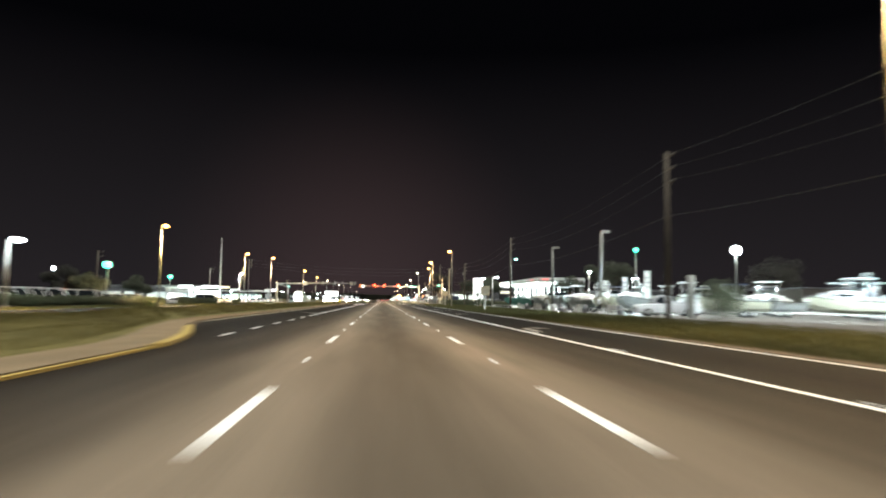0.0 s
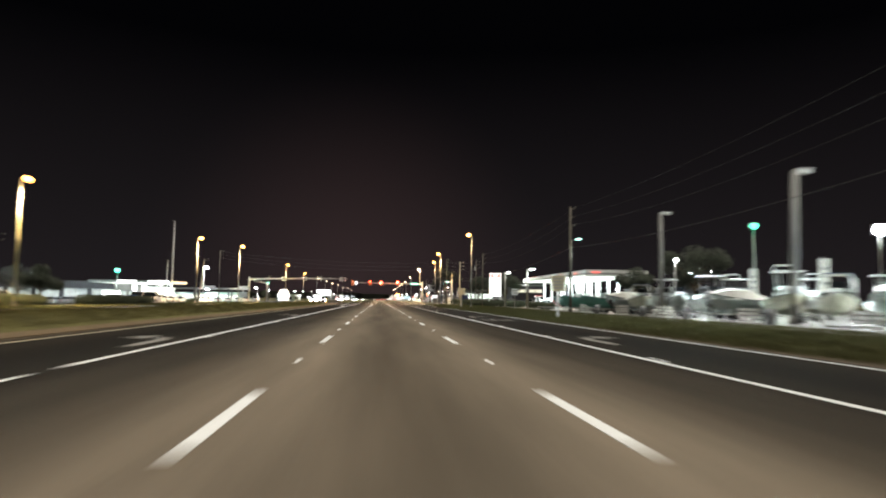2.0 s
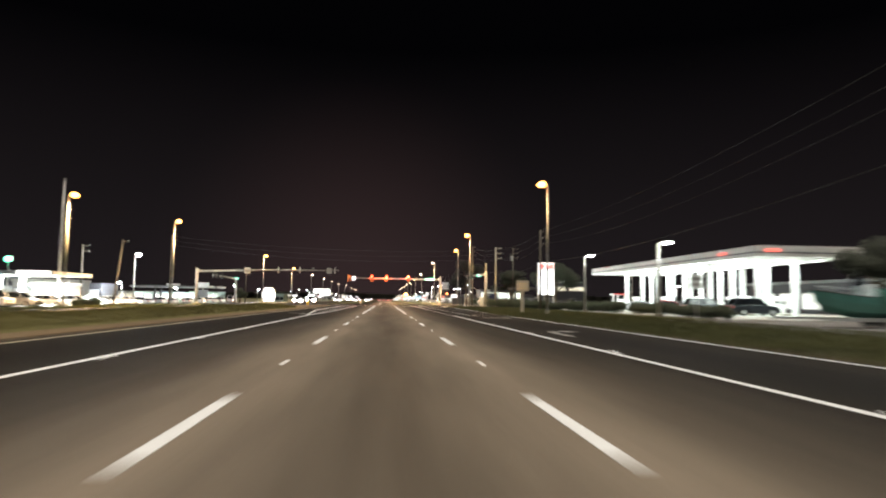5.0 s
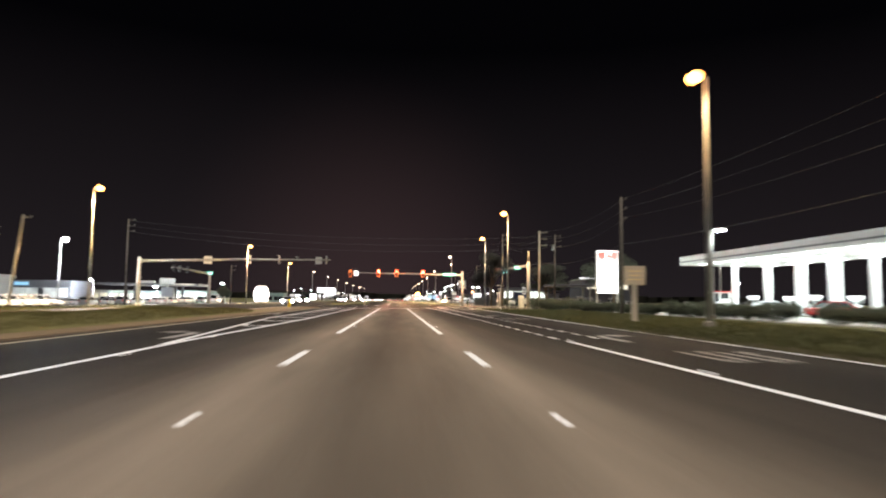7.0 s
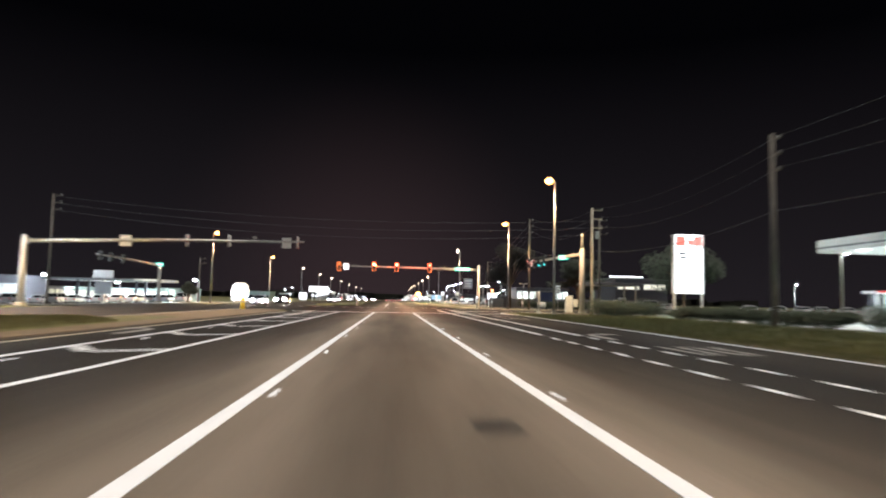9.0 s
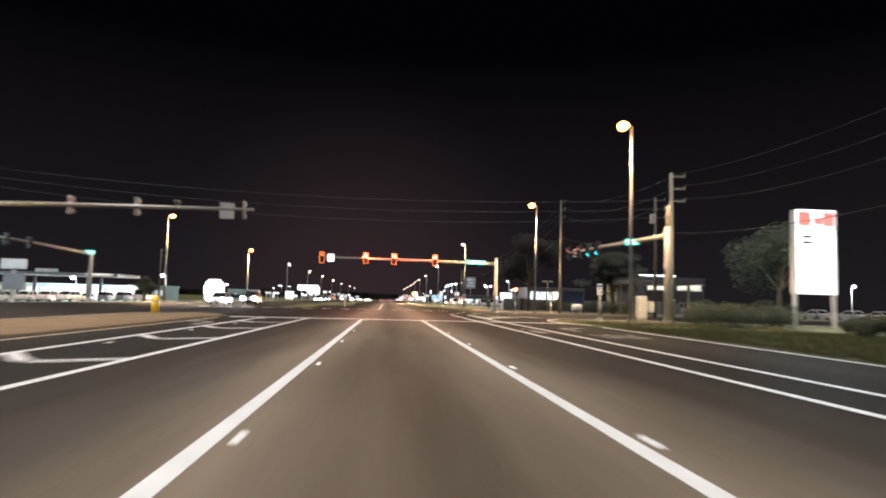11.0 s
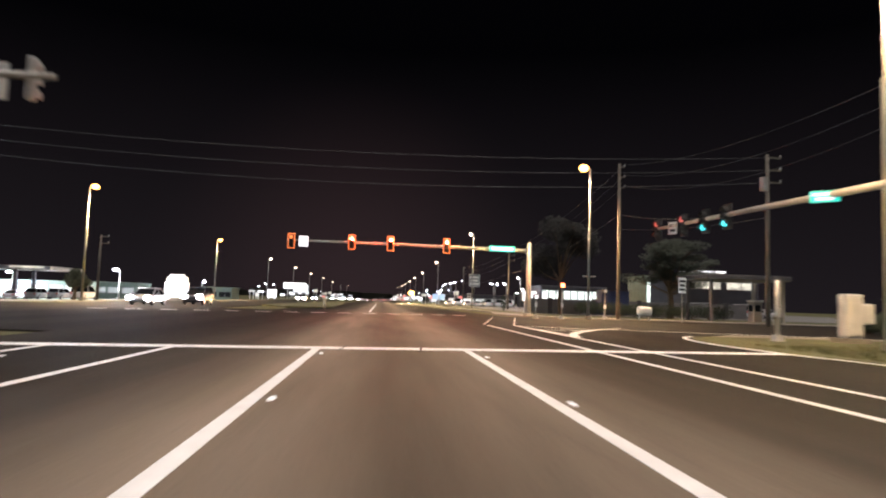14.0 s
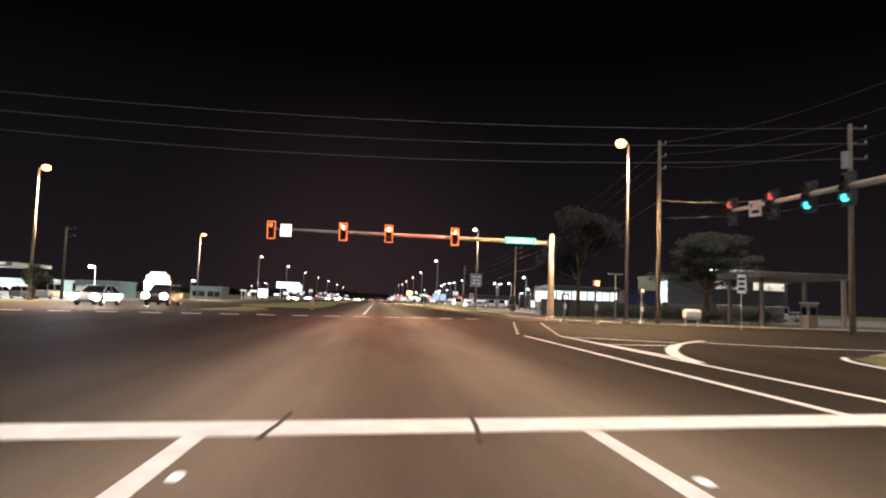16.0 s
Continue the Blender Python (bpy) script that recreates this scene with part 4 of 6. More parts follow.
# this post stands out of view, added to brighten the nearest boats
flood_post(38, 28, 8.5, COOL_LENS, COOL, 16000, "unseen floodlight added at the near end of the boat yard", aim=(34, 52, 0), cone=68)
# fill spots added at the yard posts' hooded heads, turned in over the boats
for x, y, z in ((26.2, 75, 9.1), (24.4, 90.3, 8.5)):
    lamp("yard_flood", "SPOT", look((x, y, z), (x + 5.5, y - 6, 0)), 20000, COOL, 0.4, 95, 0.6)

# flagpole without a flag
ob = thing("flagpole", pose(-42, 176, land(-42)), "tall white tapered flagpole without a flag", "flagpole")
part("pole", tube(B(), [(0, 0, 0), (0, 0, 8), (0, 0, 16.6)], [0.20, 0.15, 0.06], 14), WHITE_PAINT, ob, smooth=True)
bm = B()
bmesh.ops.create_uvsphere(bm, u_segments=10, v_segments=6, radius=0.13, matrix=pose(0, 0, 16.7))
part("ball", bm, WHITE_PAINT, ob)

# ---- petrol station on the near right ----
can = thing("petrol_canopy", pose(0, 0, 0), "long white petrol station canopy with lit underside", "canopy")
X0, X1, Y0, Y1, ZC = 34.4, 45.0, 144.0, 192.2, 5.55
part("deck", box(B(), ((X0 + X1) / 2, (Y0 + Y1) / 2, ZC + 0.32), (X1 - X0 - 0.1, Y1 - Y0 - 0.1, 0.5), 0, 0.03), WHITE_PAINT, can)
for c, s in (((X0, (Y0 + Y1) / 2, ZC + 0.55), (0.12, Y1 - Y0, 1.0)), ((X1, (Y0 + Y1) / 2, ZC + 0.55), (0.12, Y1 - Y0, 1.0)), (((X0 + X1) / 2, Y0, ZC + 0.55), (X1 - X0 + 0.12, 0.12, 1.0)), (((X0 + X1) / 2, Y1, ZC + 0.55), (X1 - X0 + 0.12, 0.12, 1.0))):
    f = part("fascia", box(B(), c, s, 0, 0.02), WHITE_PAINT, can)
    n = Vector((c[0] - (X0 + X1) / 2, c[1] - (Y0 + Y1) / 2, 0))
    if s[0] < 1:
        part("stripe", box(B(), (c[0] + math.copysign(0.064, n.x), c[1], ZC + 0.42), (0.012, s[1] - 0.1, 0.16)), ROOF_METAL, f)
    else:
        part("stripe", box(B(), (c[0], c[1] + math.copysign(0.064, n.y), ZC + 0.42), (s[0] - 0.1, 0.012, 0.16)), ROOF_METAL, f)
part("brand_panel", box(B(), (X0 + 1.6, Y0 - 0.07, ZC + 0.62), (1.5, 0.05, 0.3), 0, 0.01), RED_LIT, can, "red lit shape on the fascia")
part("brand_panel", box(B(), (X0 - 0.07, Y0 + 6.0, ZC + 0.62), (0.05, 1.8, 0.3), 0, 0.01), RED_LIT, can, "red lit shape on the fascia")
rows_y = [150.4, 155.4, 160.4, 165.5, 170.6, 175.4, 180.7, 187.0]
for y in rows_y:
    for x in (38.3, 42.3):
        part("column", box(B(), (x, y, ZC / 2), (0.46, 0.5, ZC), 0, 0.04), WHITE_PAINT, can)
    for x in (X0 + 1.1, (X0 + X1) / 2, X1 - 1.1):
        for dy in (-1.5, 1.5):
            part("light_panel", box(B(), (x, y + dy, ZC + 0.055), (0.6, 0.6, 0.06), 0, 0.01), PANEL_LIGHT, can)
for y in (151.5, 168, 184.5):
    d = lamp("canopy_light", "AREA", pose((X0 + X1) / 2, y, ZC - 0.06), 900, (0.84, 1.0, 0.94))
    d.data.shape, d.data.size, d.data.size_y = "RECTANGLE", 6.0, 13.0


def pump(m):
    ob = thing("fuel_pump", m, "white petrol pump with a dark display on its island", "fuel pump", "fuel pumps")
    part("plinth", box(B(), (0, 0, 0.09), (1.2, 2.6, 0.18), 0, 0.04), CONCRETE, ob)
    part("cabinet", box(B(), (0, 0, 0.95), (0.55, 1.0, 1.55), 0, 0.04), WHITE_PAINT, ob)
    part("display", box(B(), (-0.285, 0, 1.35), (0.02, 0.6, 0.4), 0, 0.0), GLASS_DARK, ob)
    part("display", box(B(), (0, -0.51, 1.35), (0.4, 0.02, 0.4), 0, 0.0), GLASS_DARK, ob)
    part("crown", box(B(), (0, 0, 1.86), (0.62, 1.3, 0.26), 0, 0.03), SIGN_LIT_SOFT, ob)
    part("hose", tube(B(), [(-0.3, 0.42, 1.5), (-0.42, 0.5, 0.9), (-0.38, 0.46, 0.5), (-0.3, 0.4, 1.0)], 0.025, 6), RUBBER, ob)
    return ob


p0 = pump(pose(38.3, rows_y[0] + 2.6, 0))
for i, y in enumerate(rows_y[:-1:2]):
    for x in (38.3, 42.3):
        if (i, x) != (0, 38.3):
            copy_thing(p0, pose(x, y + 2.6, 0))
# glazed pay kiosk at the end of the islands
ob = thing("pay_kiosk", pose(37.75, 189.6, 0), "small white pay kiosk with a red roof edge under the canopy", "kiosk")
part("plinth", box(B(), (0, 0, 0.08), (2.3, 1.7, 0.16), 0, 0.03), CONCRETE, ob)
part("wall", box(B(), (0, 0, 0.75), (2.0, 1.4, 1.2), 0, 0.03), WHITE_PAINT, ob)
for x in (-0.93, -0.25, 0.93):
    part("corner_post", box(B(), (x, -0.63, 1.85), (0.14, 0.14, 1.0), 0, 0.02), WHITE_PAINT, ob)
part("glazing", box(B(), (0, 0, 1.85), (1.8, 1.15, 1.0), 0, 0.02), GLASS_DARK, ob)
part("counter_light", box(B(), (0.35, -0.6, 1.5), (0.9, 0.05, 0.3), 0, 0.01), SIGN_LIT_SOFT, ob)
part("roof", box(B(), (0, 0, 2.45), (2.2, 1.6, 0.2), 0, 0.03), WHITE_PAINT, ob)
part("roof_edge", box(B(), (0, -0.81, 2.5), (2.2, 0.03, 0.16), 0, 0.01), CAR_RED, ob)

# the shop behind the pumps
ob = thing("petrol_shop", pose(0, 0, 0), "low dark petrol station shop with a few lit panes", "building")
part("wall", box(B(), (62, 168, 2.0), (12, 30, 4.0), 0, 0.03), STUCCO_DARK, ob)
part("roof", box(B(), (62, 168, 4.15), (12.8, 30.8, 0.3), 0, 0.04), ROOF_METAL, ob)
for y in (158, 163, 168, 173, 178):
    w = part("window", box(B(), (55.97, y, 1.6), (0.08, 3.6, 2.0)), WINDOW_LIT, ob)
    part("frame", box(B(), (55.92, y, 2.66), (0.12, 3.8, 0.12)), GALV, w)

# price sign
sg = thing("price_sign", pose(30.1, 206.5, 0), "tall white internally lit petrol price sign with red head", "sign")
for x in (-1.45, 1.45):
    part("post", box(B(), (x, 0, 4.1), (0.18, 0.3, 8.2), 0, 0.02), WHITE_PAINT, sg)
part("cabinet", box(B(), (0, 0.02, 5.35), (3.2, 0.5, 6.0), 0, 0.04), WHITE_PAINT, sg)
part("face", box(B(), (0, -0.245, 4.7), (2.9, 0.05, 4.6)), SIGN_LIT, sg, "blank glowing white price face")
head = part("head_panel", box(B(), (0, -0.245, 7.75), (2.9, 0.05, 1.2)), SIGN_LIT, sg, "white head panel with red shapes")
for x, w in ((-0.85, 1.0), (0.98, 0.82)):
    part("emblem", box(B(), (x, -0.29, 7.7), (w, 0.03, 1.0), 0, 0.02), RED_LIT, head, "plain red shape")
part("emblem", box(B(), (0.2, -0.29, 7.55), (0.7, 0.03, 0.5), 0, 0.02), RED_LIT, head, "plain red shape")
for z in (6.42, 6.02):
    part("price_strip", box(B(), (-0.62, -0.285, z), (0.85, 0.03, 0.18)), BLACK, sg, "small dark caption bar")

part("back_face", box(B(), (0, 0.29, 4.7), (2.9, 0.05, 4.6)), SIGN_LIT, sg, "glowing white rear face")
for s in (-1, 1):
    d = lamp("sign_light", "AREA", pose(30.1, 206.5 + s * 0.5, 5.0, 90 * s, 0, 0), 420, (0.80, 1.0, 0.88))
    d.data.shape, d.data.size, d.data.size_y = "RECTANGLE", 2.6, 4.4

# roadside boards
tb = thing("yard_board", pose(13.3, 85.2, 0), "tan roadside board with unreadable lettering on one post", "sign")
part("post", box(B(), (0, 0, 1.0), (0.2, 0.1, 2.0), 0, 0.01), GALV, tb)
part("board", box(B(), (0, -0.09, 2.5), (1.1, 0.08, 1.15), 0, 0.02), SIGN_TAN, tb)
for i in range(4):
    part("lettering", box(B(), (0, -0.135, 2.86 - 0.23 * i), (0.8 - 0.12 * (i % 2), 0.01, 0.09)), STUCCO, tb)
tb = thing("roadside_sign", pose(14.75, 154.6, 0.0), "grey-tan roadside notice board on a square post", "sign")
part("post", box(B(), (0, 0, 1.1), (0.34, 0.12, 2.2)), STUCCO, tb)
part("board", box(B(), (0, -0.09, 2.75), (1.32, 0.06, 1.14), 0, 0.02), STUCCO, tb)
for i in range(3):
    part("lettering", box(B(), (0, -0.125, 3.0 - 0.25 * i), (0.9 - 0.2 * (i % 2), 0.01, 0.08)), SIGN_TAN, tb)
sign_board("roadside_sign", pose(17.6, 121.5, 2.35), 0.8, 0.8, SIGN_WHITE, "small white roadside sign on a thin steel post", bars=2, bar_mat=STUCCO, post=2.4)
sign_board("roadside_sign", pose(23.9, 234.9, 3.0), 0.62, 1.25, SIGN_WHITE, "narrow white regulation sign on a thin post", bars=3, post=3.0)
sign_board("lot_sign", pose(26.1, 368, 7.2), 3.0, 3.4, ROOF_METAL, "grey square sign on a tall post beyond the junction", bars=3, bar_mat=SIGN_BACK, post=7.2)
for x in (11.55, 13.0):
    sign_board("blue_sign", pose(x, 324, 2.0), 1.2, 1.2, BLUE_LIT, "small blue square roadside sign on a post", bars=0, post=2.0, group="blue signs")
sign_board("roadside_sign", pose(19.6, 330, 2.4), 0.9, 1.3, SIGN_WHITE, "small white roadside notice on a post", bars=2, post=2.4)

# small posts at the junction


def bollard(x, y, h, r, mat, label):
    ob = thing("bollard", pose(x, y, 0), label, "bollard")
    part("post", tube(B(), [(0, 0, 0), (0, 0, h * 0.9), (0, 0, h)], [r, r * 0.95, r * 0.6], 14), mat, ob, smooth=True)
    part("band", tube(B(), [(0, 0, h * 0.62), (0, 0, h * 0.70)], r * 1.02, 14), PALE_YELLOW, ob)
    return ob


bollard(-12.65, 199.6, 1.0, 0.19, YELLOW_PLASTIC, "bright yellow bollard on the median nose")
bollard(-5.75, 253.4, 1.1, 0.15, PALE_YELLOW, "pale yellow bollard on the far median nose")


def ped_post(x, y, h, head, label):
    ob = thing("crossing_post", pose(x, y, 0), label, "signal post")
    part("footing", tube(B(), [(0, 0, 0), (0, 0, 0.25)], [0.25, 0.2], 12), GALV, ob)
    part("pole", tube(B(), [(0, 0, 0.2), (0, 0, h)], 0.09 if head is None else 0.065, 10), GALV, ob, smooth=True)
    b = part("button_box", box(B(), (0, -0.1, min(1.1, h - 0.2)), (0.2, 0.12, 0.35), 0, 0.02), GALV if head is None else SIGN_WHITE, ob)
    if head:
        hd = part("signal_box", box(B(), (0, -0.05, h + 0.1), (0.45, 0.3, 0.45), 0, 0.03), BLACK, ob)
        part("symbol", box(B(), (0, -0.21, h + 0.1), (0.28, 0.02, 0.28), 0, 0.01), head, hd)
    return ob


ped_post(12.3, 236, 1.6, SIGN_LIT_SOFT, "short steel crossing post with a white panel")
ped_post(14.5, 236.3, 2.6, AMBER_LENS, "crossing post with a lit orange signal box")
ped_post(20.2, 242.5, 2.4, SIGN_BACK, "grey crossing post with a box head")
ped_post(15.2, 208.5, 2.35, None, "thick grey post with push button at the near corner")
pv = thing("pipe_cover", pose(22.4, 238.8, 0), "pale insulated pipe cover standing on two pipes", "utility box")
part("cover", box(B(), (0, 0, 0.85), (1.3, 0.6, 0.75), 0, 0.22), CANVAS, pv)
for x in (-0.45, 0.45):
    part("pipe", tube(B(), [(x, 0, 0), (x, 0, 0.6)], 0.07, 10), GALV, pv)
cab = thing("signal_cabinet", pose(18.36, 208.7, 0), "white signal controller cabinet on a concrete pad", "cabinet")
part("side_box", box(B(), (0.72, 0.05, 1.15), (0.46, 0.36, 0.8), 0, 0.06), CANVAS, cab)
part("pad", box(B(), (0, 0, 0.1), (1.1, 0.9, 0.2), 0, 0.02), CONCRETE, cab)
part("body", box(B(), (0, 0, 1.02), (0.74, 0.58, 1.66), 0, 0.12), CANVAS, cab)
part("door", box(B(), (0, -0.305, 0.95), (0.56, 0.03, 1.25), 0, 0.01), CANVAS, cab)
part("cap", box(B(), (0, 0, 1.86), (0.76, 0.6, 0.12), 0, 0.05, 0.85), CANVAS, cab)

# ---- vehicles ----


def wheel(parent, x, y, r=0.34, w=0.22):
    s = 1 if y > 0 else -1
    t = part("wheel", tube(B(), [(x, y - w / 2, r), (x, y - w * 0.35, r), (x, y + w * 0.35, r), (x, y + w / 2, r)], [r * 0.9, r, r, r * 0.9], 18), RUBBER, parent)
    part("rim", tube(B(), [(x, y + s * (w / 2 - 0.02), r), (x, y + s * (w / 2 + 0.012), r)], [r * 0.64, r * 0.52], 14), CHROME, t)


def car(kind, paint, label, lights=False, cat="car"):
    """A vehicle along local x, nose at +x, built from cross-sections."""
    ob = thing("parked_" + kind if not lights else "waiting_" + kind, pose(0, 0, 0), label, cat, "vehicles")
    if kind == "pickup":
        L, W, H, hood, belt = 5.6, 0.98, 1.85, 1.12, 1.15
        cabin = [(-0.35, 0.0), (-0.25, 1.0), (0.75, 1.0), (1.35, 0.0)]
    elif kind == "van":
        L, W, H, hood, belt = 5.4, 0.98, 2.15, 1.15, 1.2
        cabin = [(-2.6, 0.0), (-2.5, 1.0), (1.2, 1.0), (2.0, 0.0)]
    elif kind == "suv":
        L, W, H, hood, belt = 4.7, 0.93, 1.72, 1.05, 1.08
        cabin = [(-2.25, 0.0), (-1.95, 1.0), (0.4, 1.0), (1.15, 0.0)]
    else:
        L, W, H, hood, belt = 4.6, 0.90, 1.45, 0.85, 0.92
        cabin = [(-1.75, 0.0), (-0.95, 1.0), (0.35, 1.0), (1.15, 0.0)]

    def ring(x, w, z0, z1, k=0.86):
        return [(x, -w * k, z0), (x, -w, z0 + 0.12), (x, -w, (z0 + z1) / 2), (x, -w * 0.95, z1 - 0.06), (x, -w * 0.84, z1), (x, w * 0.84, z1), (x, w * 0.95, z1 - 0.06), (x, w, (z0 + z1) / 2), (x, w, z0 + 0.12), (x, w * k, z0)]

    h = L / 2
    st = [ring(-h, W * 0.86, 0.42, belt - 0.08), ring(-h + 0.12, W * 0.95, 0.30, belt), ring(-h * 0.5, W, 0.26, belt), ring(0, W, 0.24, belt), ring(h * 0.48, W, 0.26, belt - 0.02), ring(h * 0.6, W * 0.99, 0.26, hood), ring(h - 0.18, W * 0.93, 0.28, hood - 0.10), ring(h, W * 0.80, 0.40, hood - 0.28)]
    body = part("body", loft(B(), st), paint, ob, smooth=False)
    (xa, _), (xb, _), (xc, _), (xd, _) = cabin
    top = W * 0.72

    # glasshouse between belt and roof
    sec = []
    for (x, k) in cabin:
        z = belt - 0.02 + (H - belt - 0.05) * k
        w = W * 0.88 * (1 - k) + top * k
        sec.append((x, w, z))
    bm = B()
    v = [[bm.verts.new((x, -w, z)), bm.verts.new((x, w, z))] for x, w, z in sec]
    bm.faces.new((v[0][0], v[0][1], v[1][1], v[1][0]))
    bm.faces.new((v[1][0], v[1][1], v[2][1], v[2][0]))
    bm.faces.new((v[2][0], v[2][1], v[3][1], v[3][0]))
    bm.faces.new((v[0][0], v[1][0], v[2][0], v[3][0]))
    bm.faces.new((v[0][1], v[3][1], v[2][1], v[1][1]))
    bm.faces.new((v[0][0], v[3][0], v[3][1], v[0][1]))
    part("glasshouse", bm, GLASS_DARK, ob)
    part("roof", box(B(), ((xb + xc) / 2, 0, H - 0.035), (xc - xb + 0.16, top * 2 + 0.06, 0.09), 0, 0.03), paint, ob)
    xm = (xb + xc) / 2
    for s in (-1, 1):
        for xp, xq in ((xa, xb), (xd, xc), (xm, xm)):
            part("pillar", tube(B(), [(xp, s * W * 0.88, belt), (xq, s * (top + 0.012), H - 0.05)], 0.048, 6), paint, ob)
    if kind == "pickup":
        bm = B()
        for c, s in (((-1.6, W - 0.08, 1.22), (2.2, 0.1, 0.16)), ((-1.6, -W + 0.08, 1.22), (2.2, 0.1, 0.16)), ((-h + 0.1, 0, 1.2), (0.1, 2 * W - 0.2, 0.2))):
            box(bm, c, s, 0, 0.02)
        part("bed_rail", bm, paint, ob)
    for s in (-1, 1):
        for x in (h * 0.62, -h * 0.60):
            wheel(ob, x, s * (W - 0.10), 0.36 if kind in ("pickup", "suv", "van") else 0.32)
        if lights:
            # round lens drawn oversize to take in the headlamp's glare
            bm = B()
            bmesh.ops.create_uvsphere(bm, u_segments=14, v_segments=8, radius=0.5, matrix=pose(h - 0.06, s * W * 0.76, hood - 0.27) @ Matrix.Diagonal((0.34, 0.62, 0.46, 1)))
            part("headlight", bm, HEADLIGHT, ob, smooth=True)
        else:
            part("headlight", box(B(), (h - 0.05, s * W * 0.62, hood - 0.26), (0.18, 0.40, 0.2), 0, 0.04), SIGN_BACK, ob)
        part("tail_light", box(B(), (-h + 0.02, s * W * 0.72, belt - 0.2), (0.1, 0.2, 0.26), 0, 0.02), RED_PANEL, ob)
        part("mirror", box(B(), (xd - 0.35, s * (W + 0.08), belt + 0.06), (0.12, 0.18, 0.14), 0, 0.03), paint, ob)
    part("grille", box(B(), (h - 0.02, 0, hood - 0.40), (0.1, W * 0.9, 0.16), 0, 0.02), BLACK, ob)
    part("bumper", box(B(), (h - 0.02, 0, 0.45), (0.18, W * 1.66, 0.2), 0, 0.05), BLACK if kind in ("van", "suv") else paint, ob)
    return ob


# two cars waiting at the opposite stop line
a = car("sedan", CAR_SILVER, "silver saloon waiting with dazzling headlamps on", True)
a.matrix_world = pose(-19.7, 242.7, 0, 0, 0, -90)
b_ = car("suv", CAR_DARK, "dark estate waiting with dazzling headlamps on", True)
b_.matrix_world = pose(-17.55, 250.2, 0, 0, 0, -90)
for x, y in ((-19.7, 240.2), (-17.55, 247.6)):
    lamp("headlamp_beam", "SPOT", look((x, y, 0.62), (x + 2.0, y - 45, 0.2)), 900, (1, 0.97, 0.9), 0.2, 44, 0.9)

pick = car("pickup", CAR_WHITE, "white pickup truck parked among the boats", cat="truck")
pick.matrix_world = pose(25.4, 57.5, 0, 0, 0, 168)

# cars of the opposite lots, in rows
sedan = car("sedan", CAR_WHITE, "white saloon parked in a lot row")
suv = car("suv", CAR_SILVER, "silver estate parked in a lot row")
van = car("van", CAR_WHITE, "white van parked in a lot row", cat="van")
dark = car("suv", CAR_DARK, "dark estate parked in a lot row")
blue = car("sedan", CAR_BLUE, "blue saloon parked in a lot row")
red = car("sedan", CAR_RED, "red saloon parked in a lot row")
firsts = {"sedan": sedan, "suv": suv, "van": van, "dark": dark, "blue": blue, "red": red}
used = set()


def park(kind, x, y, r):
    m = pose(x, y, land(x), 0, 0, r)
    if kind in used:
        copy_thing(firsts[kind], m)
    else:
        used.add(kind)
        firsts[kind].matrix_world = m


rnd = random.Random(7)
for i in range(9):
    park(rnd.choice(["van", "van", "suv", "dark"]), -37.5 - rnd.random() * 0.5, 52 + 3.3 * i, 5 + rnd.uniform(-4, 4))
for i in range(6):
    park(rnd.choice(["dark", "suv", "van", "sedan"]), -38.5, 90 + 3.6 * i, rnd.uniform(-6, 6))
for i in range(9):
    park(rnd.choice(["sedan", "suv", "sedan", "van", "blue"]), -40 - (i % 2) * 6, 150 + 3.2 * i, rnd.uniform(-6, 6))
for i in range(7):
    park(rnd.choice(["sedan", "suv", "sedan"]), -51 - i * 3.1, 187, 90 + rnd.uniform(-5, 5))
for i in range(5):
    park("sedan", -41.8 - 0.3 * (i % 2), 186.5 + 3.0 * i, rnd.uniform(-5, 5))
for i in range(10):
    park(rnd.choice(["sedan", "suv", "sedan"]), -42 - i * 3.2, 254 + (i % 3), 90 + rnd.uniform(-6, 6))
for i in range(9):
    park(rnd.choice(["sedan", "van", "sedan", "suv"]), -46 - i * 3.4, 292, 90 + rnd.uniform(-6, 6))
for i in range(4):
    park(rnd.choice(["dark", "sedan", "red"]), 36.3, 148 + 9.6 * i, 0 + rnd.uniform(-4, 4))
for i in range(12):
    park(rnd.choice(["sedan", "suv", "sedan", "van"]), 21.0 + 2.9 * (i % 6), 366 if i < 6 else 390, 90 + rnd.uniform(-6, 6))
for i in range(5):
    park(rnd.choice(["suv", "sedan", "dark"]), 30 + 3.4 * i, 271.5, 90)
for i in range(7):
    park("sedan", 64 + 4.6 * i + rnd.random(), 256 + rnd.uniform(-1, 1), 90 + rnd.uniform(-6, 6))

# ---- boats on trailers ----


